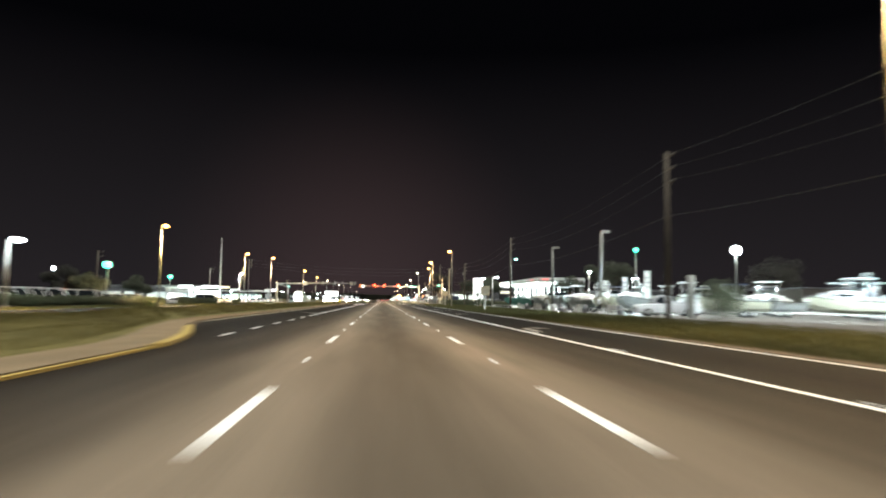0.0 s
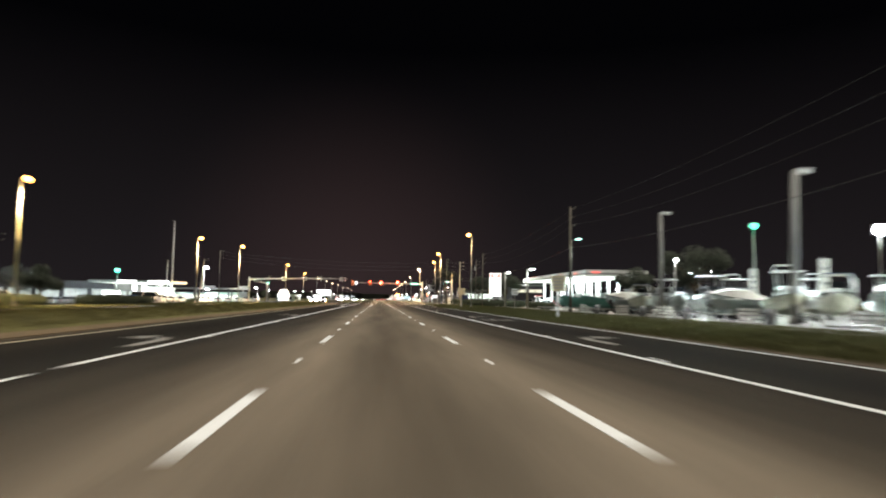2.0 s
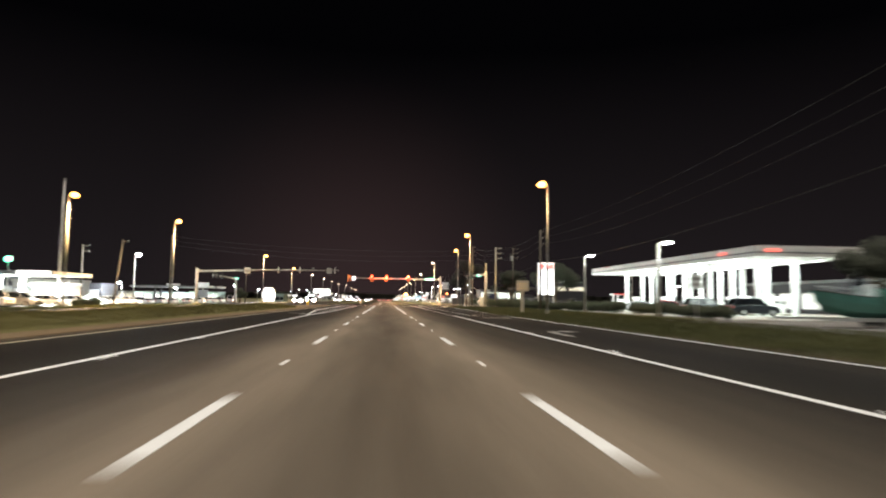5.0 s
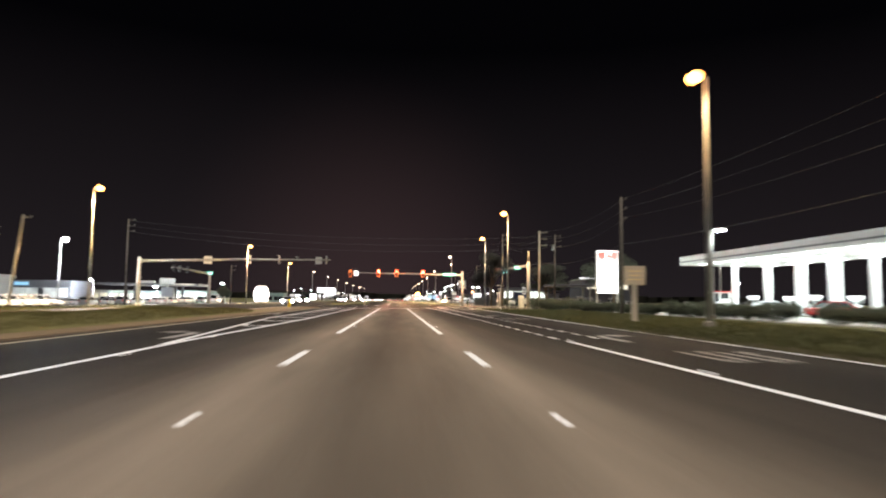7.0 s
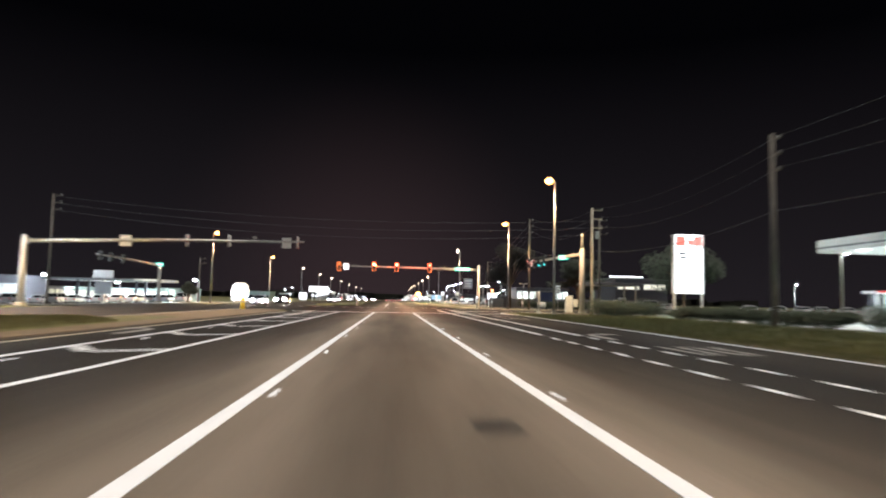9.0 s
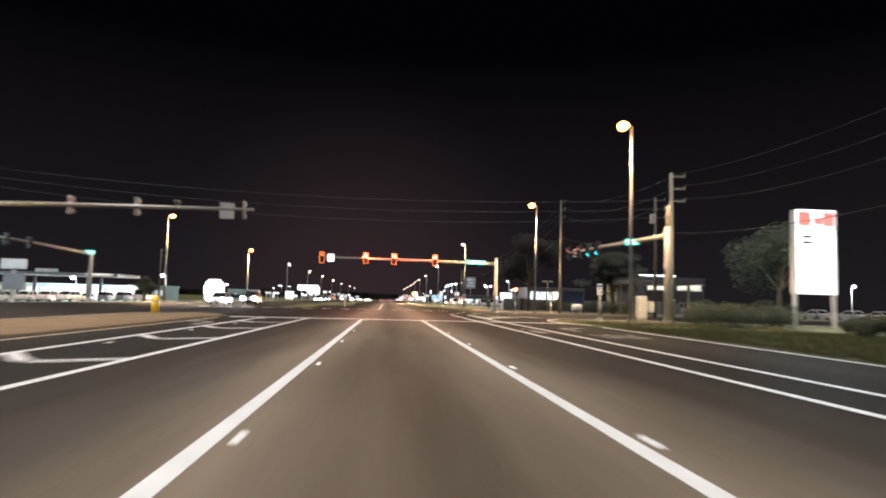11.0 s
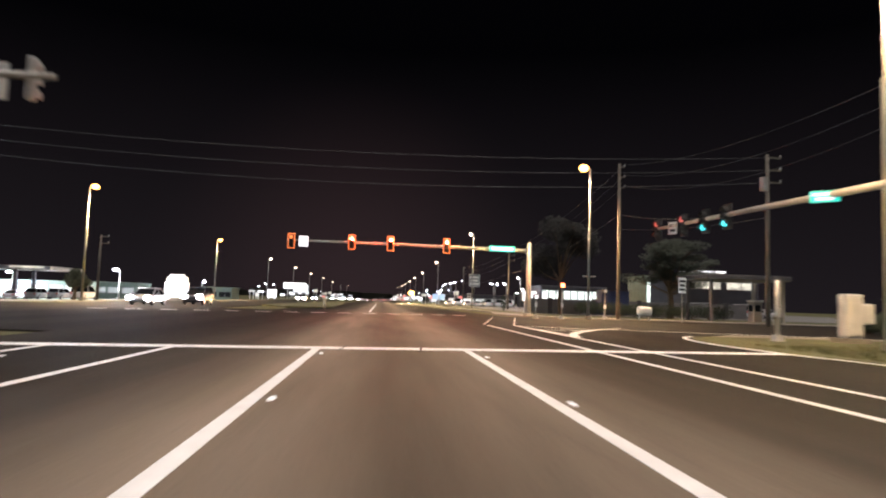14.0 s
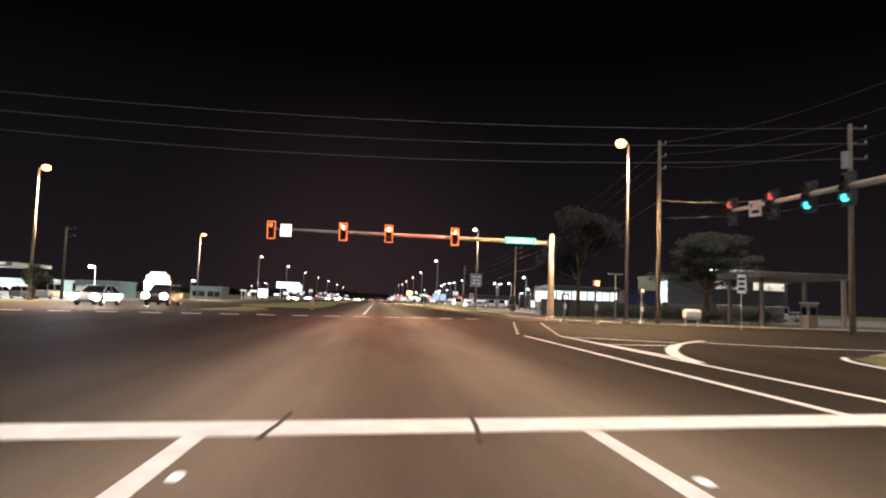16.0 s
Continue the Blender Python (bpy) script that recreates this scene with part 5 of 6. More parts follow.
def boat(L, hull_mat, label, top=True, cover=False):
    """A small motor boat on a trailer, bow towards local +x."""
    ob = thing("boat", pose(0, 0, 0), label, "boat", "boats for sale")
    w = L * 0.17
    sec = []
    for t, ww, keel, deck in ((0.0, 0.92, 0.55, 1.45), (0.12, 1.0, 0.50, 1.45), (0.45, 1.0, 0.50, 1.52), (0.70, 0.82, 0.58, 1.66), (0.88, 0.46, 0.85, 1.82), (0.98, 0.10, 1.35, 1.92)):
        x = -L / 2 + L * t
        a = w * ww
        sec.append([(x, 0, keel), (x, -a * 0.72, keel + 0.28), (x, -a * 0.94, (keel + deck) / 2 + 0.15), (x, -a, deck), (x, -a * 0.86, deck + 0.03), (x, -a * 0.80, deck - 0.25), (x, a * 0.80, deck - 0.25), (x, a * 0.86, deck + 0.03), (x, a, deck), (x, a * 0.94, (keel + deck) / 2 + 0.15), (x, a * 0.72, keel + 0.28)])
    part("hull", loft(B(), sec), hull_mat, ob)
    bm = B()
    for s in (-1, 1):
        tube(bm, [(p[3 if s < 0 else 8][0], p[3 if s < 0 else 8][1], p[3][2] + 0.0) for p in sec], 0.035, 6)
    part("rub_rail", bm, BLACK, ob)
    if cover:
        cs = [[(x, -w * k, 1.5), (x, -w * k * 0.6, z), (x, 0, z + 0.12), (x, w * k * 0.6, z), (x, w * k, 1.5)] for x, k, z in ((-L * 0.48, 0.9, 1.7), (-L * 0.2, 1.0, 2.15), (L * 0.15, 0.98, 2.2), (L * 0.45, 0.25, 1.9))]
        part("cover", loft(B(), cs, closed=True), CANVAS, ob)
    else:
        part("console", box(B(), (0.1, 0, 1.75), (0.8, 0.85, 1.0), 0, 0.06, 0.8), GEL_WHITE, ob)
        part("windscreen", box(B(), (0.42, 0, 2.36), (0.05, 0.8, 0.4), 0, 0.01), GLASS_DARK, ob)
        part("seat", box(B(), (-0.9, 0, 1.55), (0.5, 0.9, 0.7), 0, 0.06), CANVAS, ob)
        part("bow_rail", tube(B(), [(L * 0.12, -w * 0.8, 1.6), (L * 0.2, -w * 0.8, 1.95), (L * 0.42, 0, 2.15), (L * 0.2, w * 0.8, 1.95), (L * 0.12, w * 0.8, 1.6)], 0.02, 6), CHROME, ob)
    if top:
        part("hardtop", box(B(), (-0.1, 0, 3.35), (2.1, 1.7, 0.09), 0, 0.03), GEL_WHITE, ob)
        for x in (-0.9, 0.7):
            for y in (-0.6, 0.6):
                part("tower_leg", tube(B(), [(x, y * 0.8, 1.4), (x * 0.95, y, 3.32)], 0.03, 6), CHROME, ob)
    m = part("outboard", box(B(), (-L / 2 - 0.28, 0, 1.55), (0.5, 0.42, 0.6), 0, 0.08, 0.85), BLACK if hull_mat is not GEL_WHITE else GEL_WHITE, ob)
    part("leg", box(B(), (-L / 2 - 0.26, 0, 0.95), (0.22, 0.14, 0.8), 0, 0.03), BLACK, m)
    tr = B()
    for s in (-1, 1):
        box(tr, (0.3, s * 0.75, 0.48), (L * 0.8, 0.08, 0.12))
    box(tr, (L * 0.62, 0, 0.5), (L * 0.45, 0.09, 0.12))
    part("trailer", tr, GALV, ob)
    for s in (-1, 1):
        wheel(ob, -L * 0.12, s * 1.0, 0.32, 0.2)
        wheel(ob, -L * 0.12 - 0.75, s * 1.0, 0.32, 0.2)
    part("jack", tube(B(), [(L * 0.82, 0, 0), (L * 0.82, 0, 0.7)], 0.04, 6), GALV, ob)
    return ob


b1 = boat(6.6, GEL_WHITE, "white motor boat with a hardtop on a trailer")
b2 = boat(5.6, GEL_GREY, "grey open boat under a canvas cover on a trailer", False, True)
b3 = boat(6.2, GEL_GREEN, "dark sea-green skiff on a trailer", False)
b4 = boat(7.4, GEL_CREAM, "large cream cabin boat with tower on a trailer")
part("cabin", box(B(), (1.0, 0, 1.95), (2.2, 1.5, 0.85), 0, 0.14, 0.82), GEL_WHITE, b4)
for s in (-1, 1):
    part("cabin_window", box(B(), (1.0, s * 0.70, 2.0), (1.5, 0.05, 0.26), 0, 0.02), GLASS_DARK, b4)
part("radar_arch", tube(B(), [(-0.6, -0.75, 3.38), (-0.75, -0.6, 3.8), (-0.75, 0.6, 3.8), (-0.6, 0.75, 3.38)], 0.05, 8), GEL_WHITE, b4)
b5 = boat(5.2, GEL_GREY, "pale grey open boat on a trailer", False)
b6 = boat(6.0, GEL_CREAM, "cream runabout with a bimini frame on a trailer", False)
for x in (-1.2, -0.2, 0.8):
    part("bimini_hoop", tube(B(), [(-0.2, -0.9, 1.5), (x, -0.85, 2.7), (x, -0.6, 2.95), (x, 0.6, 2.95), (x, 0.85, 2.7), (-0.2, 0.9, 1.5)], 0.022, 6), CHROME, b6)
part("bimini_cloth", box(B(), (-0.2, 0, 3.0), (2.1, 1.4, 0.05), 0, 0.02), BLUE_PANEL, b6)
b1.matrix_world = pose(36.5, 60, -0.02, 0, 0, 165)
b2.matrix_world = pose(26.5, 68.5, -0.02, 0, 0, 215)
b3.matrix_world = pose(24.5, 112.5, 0, 0, 0, 172)
b4.matrix_world = pose(44, 60.0, -0.02, 0, 0, 170)
b5.matrix_world = pose(26, 63.3, -0.02, 0, 0, 185)
b6.matrix_world = pose(26.2, 72.6, -0.02, 0, 0, 235)
for src, x, y, r in ((b4, 26.5, 77.6, 246), (b2, 25.5, 82.3, 200), (b1, 26.0, 86.5, 262), (b5, 25.5, 91.0, 250), (b1, 26.3, 95.4, 232), (b6, 25.8, 100, 255), (b2, 26.0, 104, 195), (b3, 25, 108, 190), (b3, 25, 118, 180), (b1, 37, 40, 150), (b4, 38, 50, 160), (b2, 40, 66, 185),
                     (b6, 35.5, 72, 190), (b1, 35.5, 80, 240), (b4, 35.5, 88, 225), (b2, 35, 98, 170), (b5, 35, 106, 185), (b1, 47, 58, 150), (b1, 46, 76, 190), (b4, 46, 92, 210), (b6, 32.0, 58, 160), (b1, 31.5, 66, 250), (b4, 31, 92, 262)):
    copy_thing(src, pose(x, y, -0.02, 0, 0, r))
# stacked tyres, pallets and drums between the trailers
rc = random.Random(17)
for k in range(14):
    x, y = 23.2 + rc.uniform(0, 0.8), 64 + 3.5 * k + rc.uniform(-0.6, 0.6)
    if k % 3 == 0:
        ob = thing("oil_drum", pose(x, y, -0.02), "dull steel drum standing among the boat trailers", "drum", "yard drums")
        part("shell", tube(B(), [(0, 0, 0), (0, 0, 0.3), (0, 0, 0.33), (0, 0, 0.6), (0, 0, 0.63), (0, 0, 0.9)], [0.29, 0.29, 0.305, 0.305, 0.29, 0.29], 14), ROOF_METAL, ob, smooth=True)
        part("lid", tube(B(), [(0, 0, 0.9), (0, 0, 0.92)], 0.27, 14), GALV, ob)
    elif k % 3 == 1:
        ob = thing("crate", pose(x, y, -0.02, 0, 0, rc.uniform(-20, 20)), "weathered slatted crate beside a boat trailer", "crate", "yard crates")
        for z in (0.12, 0.36, 0.60, 0.84):
            part("slat", box(B(), (0, -0.45, z), (1.0, 0.03, 0.17)), CANVAS, ob)
            part("slat", box(B(), (0, 0.45, z), (1.0, 0.03, 0.17)), CANVAS, ob)
        for sx in (-0.48, 0.48):
            for sy in (-0.42, 0.42):
                part("post", box(B(), (sx, sy, 0.47), (0.06, 0.06, 0.94)), WOOD_POLE, ob)
    else:
        ob = thing("boat_motor", pose(x, y, -0.02, 0, 0, rc.uniform(0, 360)), "outboard motor on a service stand", "outboard motor", "outboard motors")
        part("cowl", box(B(), (0, 0, 1.25), (0.5, 0.4, 0.55), 0, 0.1, 0.85), BLACK if k % 2 else GEL_WHITE, ob)
        part("leg", box(B(), (0.05, 0, 0.65), (0.2, 0.13, 0.75), 0, 0.03), BLACK, ob)
        part("stand", box(B(), (0, 0, 0.15), (0.7, 0.6, 0.3), 0, 0.02, 0.4), GALV, ob)
# low office behind the yard
ob = thing("yard_office", pose(0, 0, 0), "low white boat yard office with a flat roof", "building")
part("wall", box(B(), (62, 92, 1.7), (9, 12, 3.4), 0, 0.02), STUCCO, ob)
part("roof", box(B(), (62, 92, 3.5), (10, 13, 0.25), 0, 0.03), ROOF_METAL, ob)
w = part("window", box(B(), (57.47, 92, 1.8), (0.08, 4, 1.4)), WINDOW_LIT, ob)
part("door", box(B(), (57.47, 96.5, 1.05), (0.08, 1.0, 2.1)), WHITE_PAINT, ob)
# banners on poles
for x, y, h in ((29, 78, 4.4), (28.3, 69.5, 4.8), (30, 88, 4.2)):
    ob = thing("feather_banner", pose(x, y, 0), "pale upright advertising banner on a thin pole", "banner")
    part("pole", tube(B(), [(0, 0, 0), (0, 0, h * 0.7), (0.2, 0, h)], 0.025, 6), GALV, ob)
    part("cloth", box(B(), (0.35, 0, h * 0.72), (0.62, 0.03, h * 0.5), 0, 0.01), CANVAS, ob)
    for i in range(3):
        part("lettering", box(B(), (0.35, -0.022, h * (0.6 + 0.11 * i)), (0.3, 0.006, 0.2)), ROOF_METAL, ob)

# ---- buildings and canopies across the road ----


def canopy(name, x0, x1, y0, y1, z, cols, label, light=0, pillar=WHITE_PAINT):
    ob = thing(name, pose(0, 0, 0), label, "canopy")
    cx, cy = (x0 + x1) / 2, (y0 + y1) / 2
    part("deck", box(B(), (cx, cy, z + 0.27), (x1 - x0, y1 - y0, 0.42), 0, 0.03), WHITE_PAINT, ob)
    part("fascia", box(B(), (cx, y0 - 0.06, z + 0.3), (x1 - x0 + 0.2, 0.1, 0.5), 0, 0.02), ROOF_METAL, ob)
    part("fascia", box(B(), (x1 + 0.06, cy, z + 0.3), (0.1, y1 - y0, 0.5), 0, 0.02), SIGN_BACK, ob)
    for i in range(cols):
        x = x0 + (x1 - x0) * (i + 0.5) / cols
        for y in (cy - (y1 - y0) * 0.25, cy + (y1 - y0) * 0.25):
            part("column", box(B(), (x, y, (z + 0.1 + land(x)) / 2), (0.5, 0.5, z + 0.1 - land(x)), 0, 0.03), pillar, ob)
    if light:
        for i in range(cols):
            for y in (cy, y0 + 1.5):
                part("light_panel", box(B(), (x0 + (x1 - x0) * (i + 0.5) / cols + 1.6, y, z + 0.03), (0.8, 0.8, 0.06)), PANEL_LIGHT, ob)
        d = lamp("canopy_light", "AREA", pose(cx, cy, z - 0.06), light, (0.84, 1.0, 0.95))
        d.data.shape, d.data.size, d.data.size_y = "RECTANGLE", x1 - x0 - 2, y1 - y0 - 1
    return ob


cw = canopy("car_wash_canopy", -57, -41.4, 173, 184, 3.6, 1, "flat pale canopy over a busy car lot, lit below", 9000)
for x, w in ((-49.7, 3.6), (-43.6, 4.0)):
    part("sign_panel", box(B(), (x, 172.84, 3.9), (w, 0.1, 0.5), 0, 0.02), SIGN_LIT, cw, "glowing white fascia panel")
st_can = canopy("station_canopy", -75, -50, 289, 300, 3.9, 2, "flat unlit petrol canopy beyond the junction", pillar=STUCCO_DARK)
part("light_strip", box(B(), (-53.2, 288.86, 4.25), (5.0, 0.08, 0.3), 0, 0.02), WINDOW_WARM, st_can, "pale lit strip at the end of the fascia")
part("brand_panel", box(B(), (-62.5, 288.84, 4.75), (4.0, 0.12, 0.6), 0, 0.03), SIGN_BACK, st_can)


def shop(x, y, w, d, h, wall, lit, n, label, sign=None, wz=0.36, wh=0.55):
    """A low shop whose glazed front faces -y and whose side faces +x."""
    ob = thing("shop", pose(x, y, 0), label, "building", "roadside shops")
    low = min(land(x - w / 2), 0)
    part("wall", box(B(), (0, d / 2, (h + low) / 2), (w, d, h - low), 0, 0.03), wall, ob)
    part("parapet", box(B(), (0, d / 2, h + 0.2), (w + 0.4, d + 0.4, 0.5), 0, 0.04), wall, ob)
    for i in range(n):
        cx = -w / 2 + w * (i + 0.5) / n
        win = part("window", box(B(), (cx, -0.03, h * wz), (w / n * 0.82, 0.08, h * wh)), lit, ob)
        part("mullion", box(B(), (cx, -0.09, h * wz), (0.08, 0.05, h * wh)), GALV, win)
        part("sill", box(B(), (cx, -0.08, h * (wz - wh / 2) - 0.05), (w / n * 0.86, 0.14, 0.08)), CONCRETE, win)
    part("awning", box(B(), (0, -0.6, h * (wz + wh / 2) + 0.12), (w * 0.98, 1.2, 0.12), 0, 0.03), ROOF_METAL, ob)
    if sign:
        part("sign_panel", box(B(), (0, -0.12, h * 0.88), (w * 0.3, 0.12, h * 0.18), 0, 0.02), sign, ob)
    return ob


shop(-84, 214, 34, 14, 4.2, STUCCO_DARK, WINDOW_DIM, 5, "long low dark shop with a few dim panes")
shop(-111, 386, 31, 14, 2.9, STUCCO, WINDOW_CREAM, 9, "long cream car showroom with glowing glazing", wz=0.45, wh=0.75)
shop(-82.6, 398, 12.6, 14, 3.3, STUCCO_TEAL, WINDOW_DIM, 3, "pale grey-green workshop beside the showroom")
shop(-91.3, 376, 7.4, 10, 2.9, BLUE_PANEL, WINDOW_DIM, 2, "dark blue shop front with a pale sign panel", SIGN_BACK)
shop(-71, 318, 26, 8, 2.2, STUCCO_TEAL, WINDOW_CREAM, 9, "cream petrol station shop behind the canopy", wz=0.5, wh=0.7)
shop(-112, 318, 34, 14, 5.0, STUCCO_DARK, WINDOW_DIM, 4, "dark shop with dim panes and a blue sign", BLUE_LIT)
shop(-49.2, 390, 8.4, 10, 2.7, STUCCO_TEAL, GLASS_DARK, 2, "low pale green hut lit by a lot lamp")
shop(-48.4, 187, 5.0, 4, 2.5, WHITE_PAINT, WINDOW_BRIGHT, 2, "small white wash kiosk with glowing panes", wz=0.5, wh=0.7)
shop(-62, 212, 10, 8, 3.6, STUCCO, WINDOW_DIM, 3, "small pale shop with a dim front")
shop(-92, 60, 30, 12, 4.5, STUCCO_DARK, WINDOW_LIT, 2, "dark low workshop behind parked vans")
shop(-92, 110, 26, 12, 4.2, STUCCO_DARK, WINDOW_DIM, 2, "dark low building behind the car lot")
# far right shops
sh = shop(58.3, 292, 12.5, 16, 6.8, STUCCO_DARK, WINDOW_WARM, 2, "dark shop with a bright high window strip behind trees", wz=0.775, wh=0.17)
part("light_strip", box(B(), (-3.8, -0.3, 7.6), (8.0, 0.3, 0.22), 0, 0.05), SIGN_LIT, sh, "white light strip along the roof edge")
part("strip_bracket", box(B(), (-3.8, -0.2, 7.35), (7.2, 0.1, 0.4)), GALV, sh)
shop(71, 340, 13, 12, 8.6, STUCCO_TEAL, WINDOW_BRIGHT, 5, "tall pale green store with bright glazing behind the oak", wz=0.56, wh=0.7)
shop(43.5, 330, 15, 12, 5.0, STUCCO_DARK, WINDOW_BRIGHT, 9, "pale shop with a bright glazed front behind dark trees", wz=0.5, wh=0.72)
for x, y in ((50, 284), (53.5, 284.5), (57, 284), (61, 284.5)):
    park(rnd.choice(["sedan", "van", "suv"]), x, y, 90 + rnd.uniform(-5, 5))
shop(60, 400, 24, 14, 4.0, STUCCO_DARK, WINDOW_LIT, 5, "dark shop with lit panes far along the road")
shop(44, 470, 30, 14, 4.0, STUCCO_DARK, WINDOW_LIT, 5, "distant dark shop with a lit front")
# blue-grey drive-through canopy at the far right corner
ob = thing("corner_canopy", pose(0, 0, 0), "dark grey flat canopy on square columns, unlit", "canopy")
part("deck", box(B(), (35.8, 248.9, 4.38), (8.6, 6.8, 0.45), 0, 0.05), ROOF_METAL, ob)
part("fascia", box(B(), (35.8, 245.47, 4.4), (8.64, 0.05, 0.36), 0, 0.01), STUCCO_DARK, ob)
part("fascia", box(B(), (31.47, 248.9, 4.4), (0.05, 6.7, 0.36), 0, 0.01), STUCCO_DARK, ob)
for x, y in ((32.3, 246.4), (39.6, 246.2), (32.3, 251.4), (39.6, 251.4)):
    part("column", box(B(), (x, y, 2.1), (0.3, 0.3, 4.2), 0, 0.03), STUCCO if x > 36 else STUCCO_DARK, ob)
ob = thing("pay_booth", pose(38.3, 248.9, 0), "narrow pale booth with dark windows under the canopy", "booth")
part("wall", box(B(), (0, 0, 1.05), (0.9, 1.1, 2.1), 0, 0.04), STUCCO, ob)
part("roof", box(B(), (0, 0, 2.17), (1.1, 1.3, 0.14), 0, 0.04), WHITE_PAINT, ob)
part("window", box(B(), (-0.46, 0, 1.45), (0.04, 0.7, 0.7), 0, 0.01), GLASS_DARK, ob)
part("window", box(B(), (0, -0.56, 1.45), (0.6, 0.04, 0.7), 0, 0.01), GLASS_DARK, ob)
ob = thing("twin_lamp", pose(23, 255.7, 0), "short dark lamp post with two flat unlit heads", "lamp post")
part("pole", tube(B(), [(0, 0, 0), (0, 0, 4.35)], [0.09, 0.06], 10), ALU, ob, smooth=True)
for x in (-0.42, 0.42):
    part("head", box(B(), (x, 0, 4.4), (0.6, 0.36, 0.13), 0, 0.03), GALV, ob)
ob = thing("boundary_wall", pose(0, 0, 0), "grey low boundary wall behind the pavement", "wall")
part("wall", box(B(), (34, 269, 0.95), (30, 0.25, 1.9), 0, 0.02), STUCCO_MID, ob)
for i in range(5):
    part("pier", box(B(), (22 + 6 * i, 268.8, 1.0), (0.5, 0.5, 2.1), 0, 0.03), STUCCO_DARK, ob)
ob = thing("skip_container", pose(29.3, 265.7, 0), "dark blue steel skip beside the pavement", "container")
part("body", box(B(), (0, 0, 1.6), (3.6, 2.2, 3.0), 0, 0.03, 0.97), BLUE_PANEL, ob)
part("lid", box(B(), (0, 0, 3.15), (3.7, 2.3, 0.1), 0, 0.02), BLACK, ob)
for x in (-1.5, -0.5, 0.5, 1.5):
    part("rib", box(B(), (x, -1.1, 1.6), (0.1, 0.1, 2.8), 0, 0.01), BLUE_PANEL, ob)

# lit pylon signs
def pylon(x, y, w, h, z, face, label, base=WHITE_PAINT, hood=False):
    ob = thing("pylon_sign", pose(x, y, 0), label, "sign", "pylon signs")
    for s in (-1, 1):
        part("post", box(B(), (s * w * 0.32, 0.1, (z + land(x)) / 2), (0.25, 0.25, z - land(x)), 0, 0.02), base, ob)
    part("cabinet", box(B(), (0, 0.2, z + h / 2), (w + 0.2, 0.5, h + 0.2), 0, 0.05), WHITE_PAINT, ob)
    part("face", box(B(), (0, -0.07, z + h / 2), (w, 0.05, h)), face, ob)
    if hood:
        part("hood", box(B(), (0, 0.2, z + h + 0.35), (w * 0.8, 0.45, 0.6), 0, 0.2), SIGN_LIT_SOFT, ob)
        part("lower_panel", box(B(), (0, -0.05, z - 0.6), (w * 0.95, 0.1, 0.8), 0, 0.02), BLUE_LIT, ob)
    return ob


py = pylon(-39.3, 316, 4.3, 1.8, 1.25, SIGN_LIT, "glowing white pylon sign with stepped grey hood and blue stripe")
part("hood", box(B(), (0, 0.2, 3.7), (4.2, 0.5, 0.9), 0, 0.15, 0.93), SIGN_BACK, py, "translucent grey rounded hood")
part("crown", box(B(), (0, 0.2, 4.4), (3.0, 0.45, 0.5), 0, 0.12, 0.9), SIGN_BACK, py)
part("stripe", box(B(), (0, -0.06, 0.85), (4.2, 0.1, 0.45), 0, 0.02), BLUE_LIT, py, "glowing blue stripe")
part("lower_panel", box(B(), (0, -0.06, 0.35), (4.2, 0.1, 0.45), 0, 0.02), SIGN_LIT_SOFT, py)
pylon(-32.5, 386, 2.6, 2.3, 0.6, SIGN_LIT, "glowing white box sign low beside the verge")
pylon(-34, 450, 8.6, 2.2, 4.2, SIGN_LIT, "lit white reader board with dark lines")
pylon(-51.5, 170, 3.2, 1.3, 0.7, SIGN_LIT, "broad glowing white sign at the car wash entrance")
pylon(-34, 470, 6, 3, 3.0, SIGN_LIT_SOFT, "distant lit pylon sign")
pylon(20, 272, 1.8, 1.2, 1.6, SIGN_LIT_SOFT, "small pale lit sign beside the pavement")
db = thing("double_board", pose(-39.8, 236, 0), "unlit grey double sign board on a short post", "sign")
part("post", box(B(), (0, 0.1, 1.45), (0.4, 0.3, 3.5), 0, 0.02), GALV, db)
part("upper_board", box(B(), (0, 0, 3.8), (2.7, 0.3, 1.1), 0, 0.12), SIGN_BACK, db)
part("lower_board", box(B(), (0.1, 0, 1.9), (2.2, 0.3, 1.7), 0, 0.04), ROOF_METAL, db)

# ---- plants ----


def leaf_cloud(centres, n, size, seed, squash=0.8):
    """Many small leaf clusters scattered through overlapping lumps."""
    r = random.Random(seed)
    verts, faces = [], []
    for _ in range(n):
        cx, cy, cz, rad = r.choice(centres)
        d = Vector((r.gauss(0, 1), r.gauss(0, 1), r.gauss(0, 1))).normalized() * rad * (r.random() ** 0.4)
        p = Vector((cx + d.x, cy + d.y, cz + d.z * squash))
        s = size * r.uniform(0.6, 1.4)
        a = Vector((r.gauss(0, 1), r.gauss(0, 1), r.gauss(0, 0.6))).normalized()
        b = a.orthogonal().normalized()
        i = len(verts)
        verts += [p - a * s, p + b * s * 0.45, p + a * s, p - b * s * 0.45]
        faces.append((i, i + 1, i + 2, i + 3))
    me = bpy.data.meshes.new("leaves")
    me.from_pydata([tuple(v) for v in verts], [], faces)
    me.update()
    return me


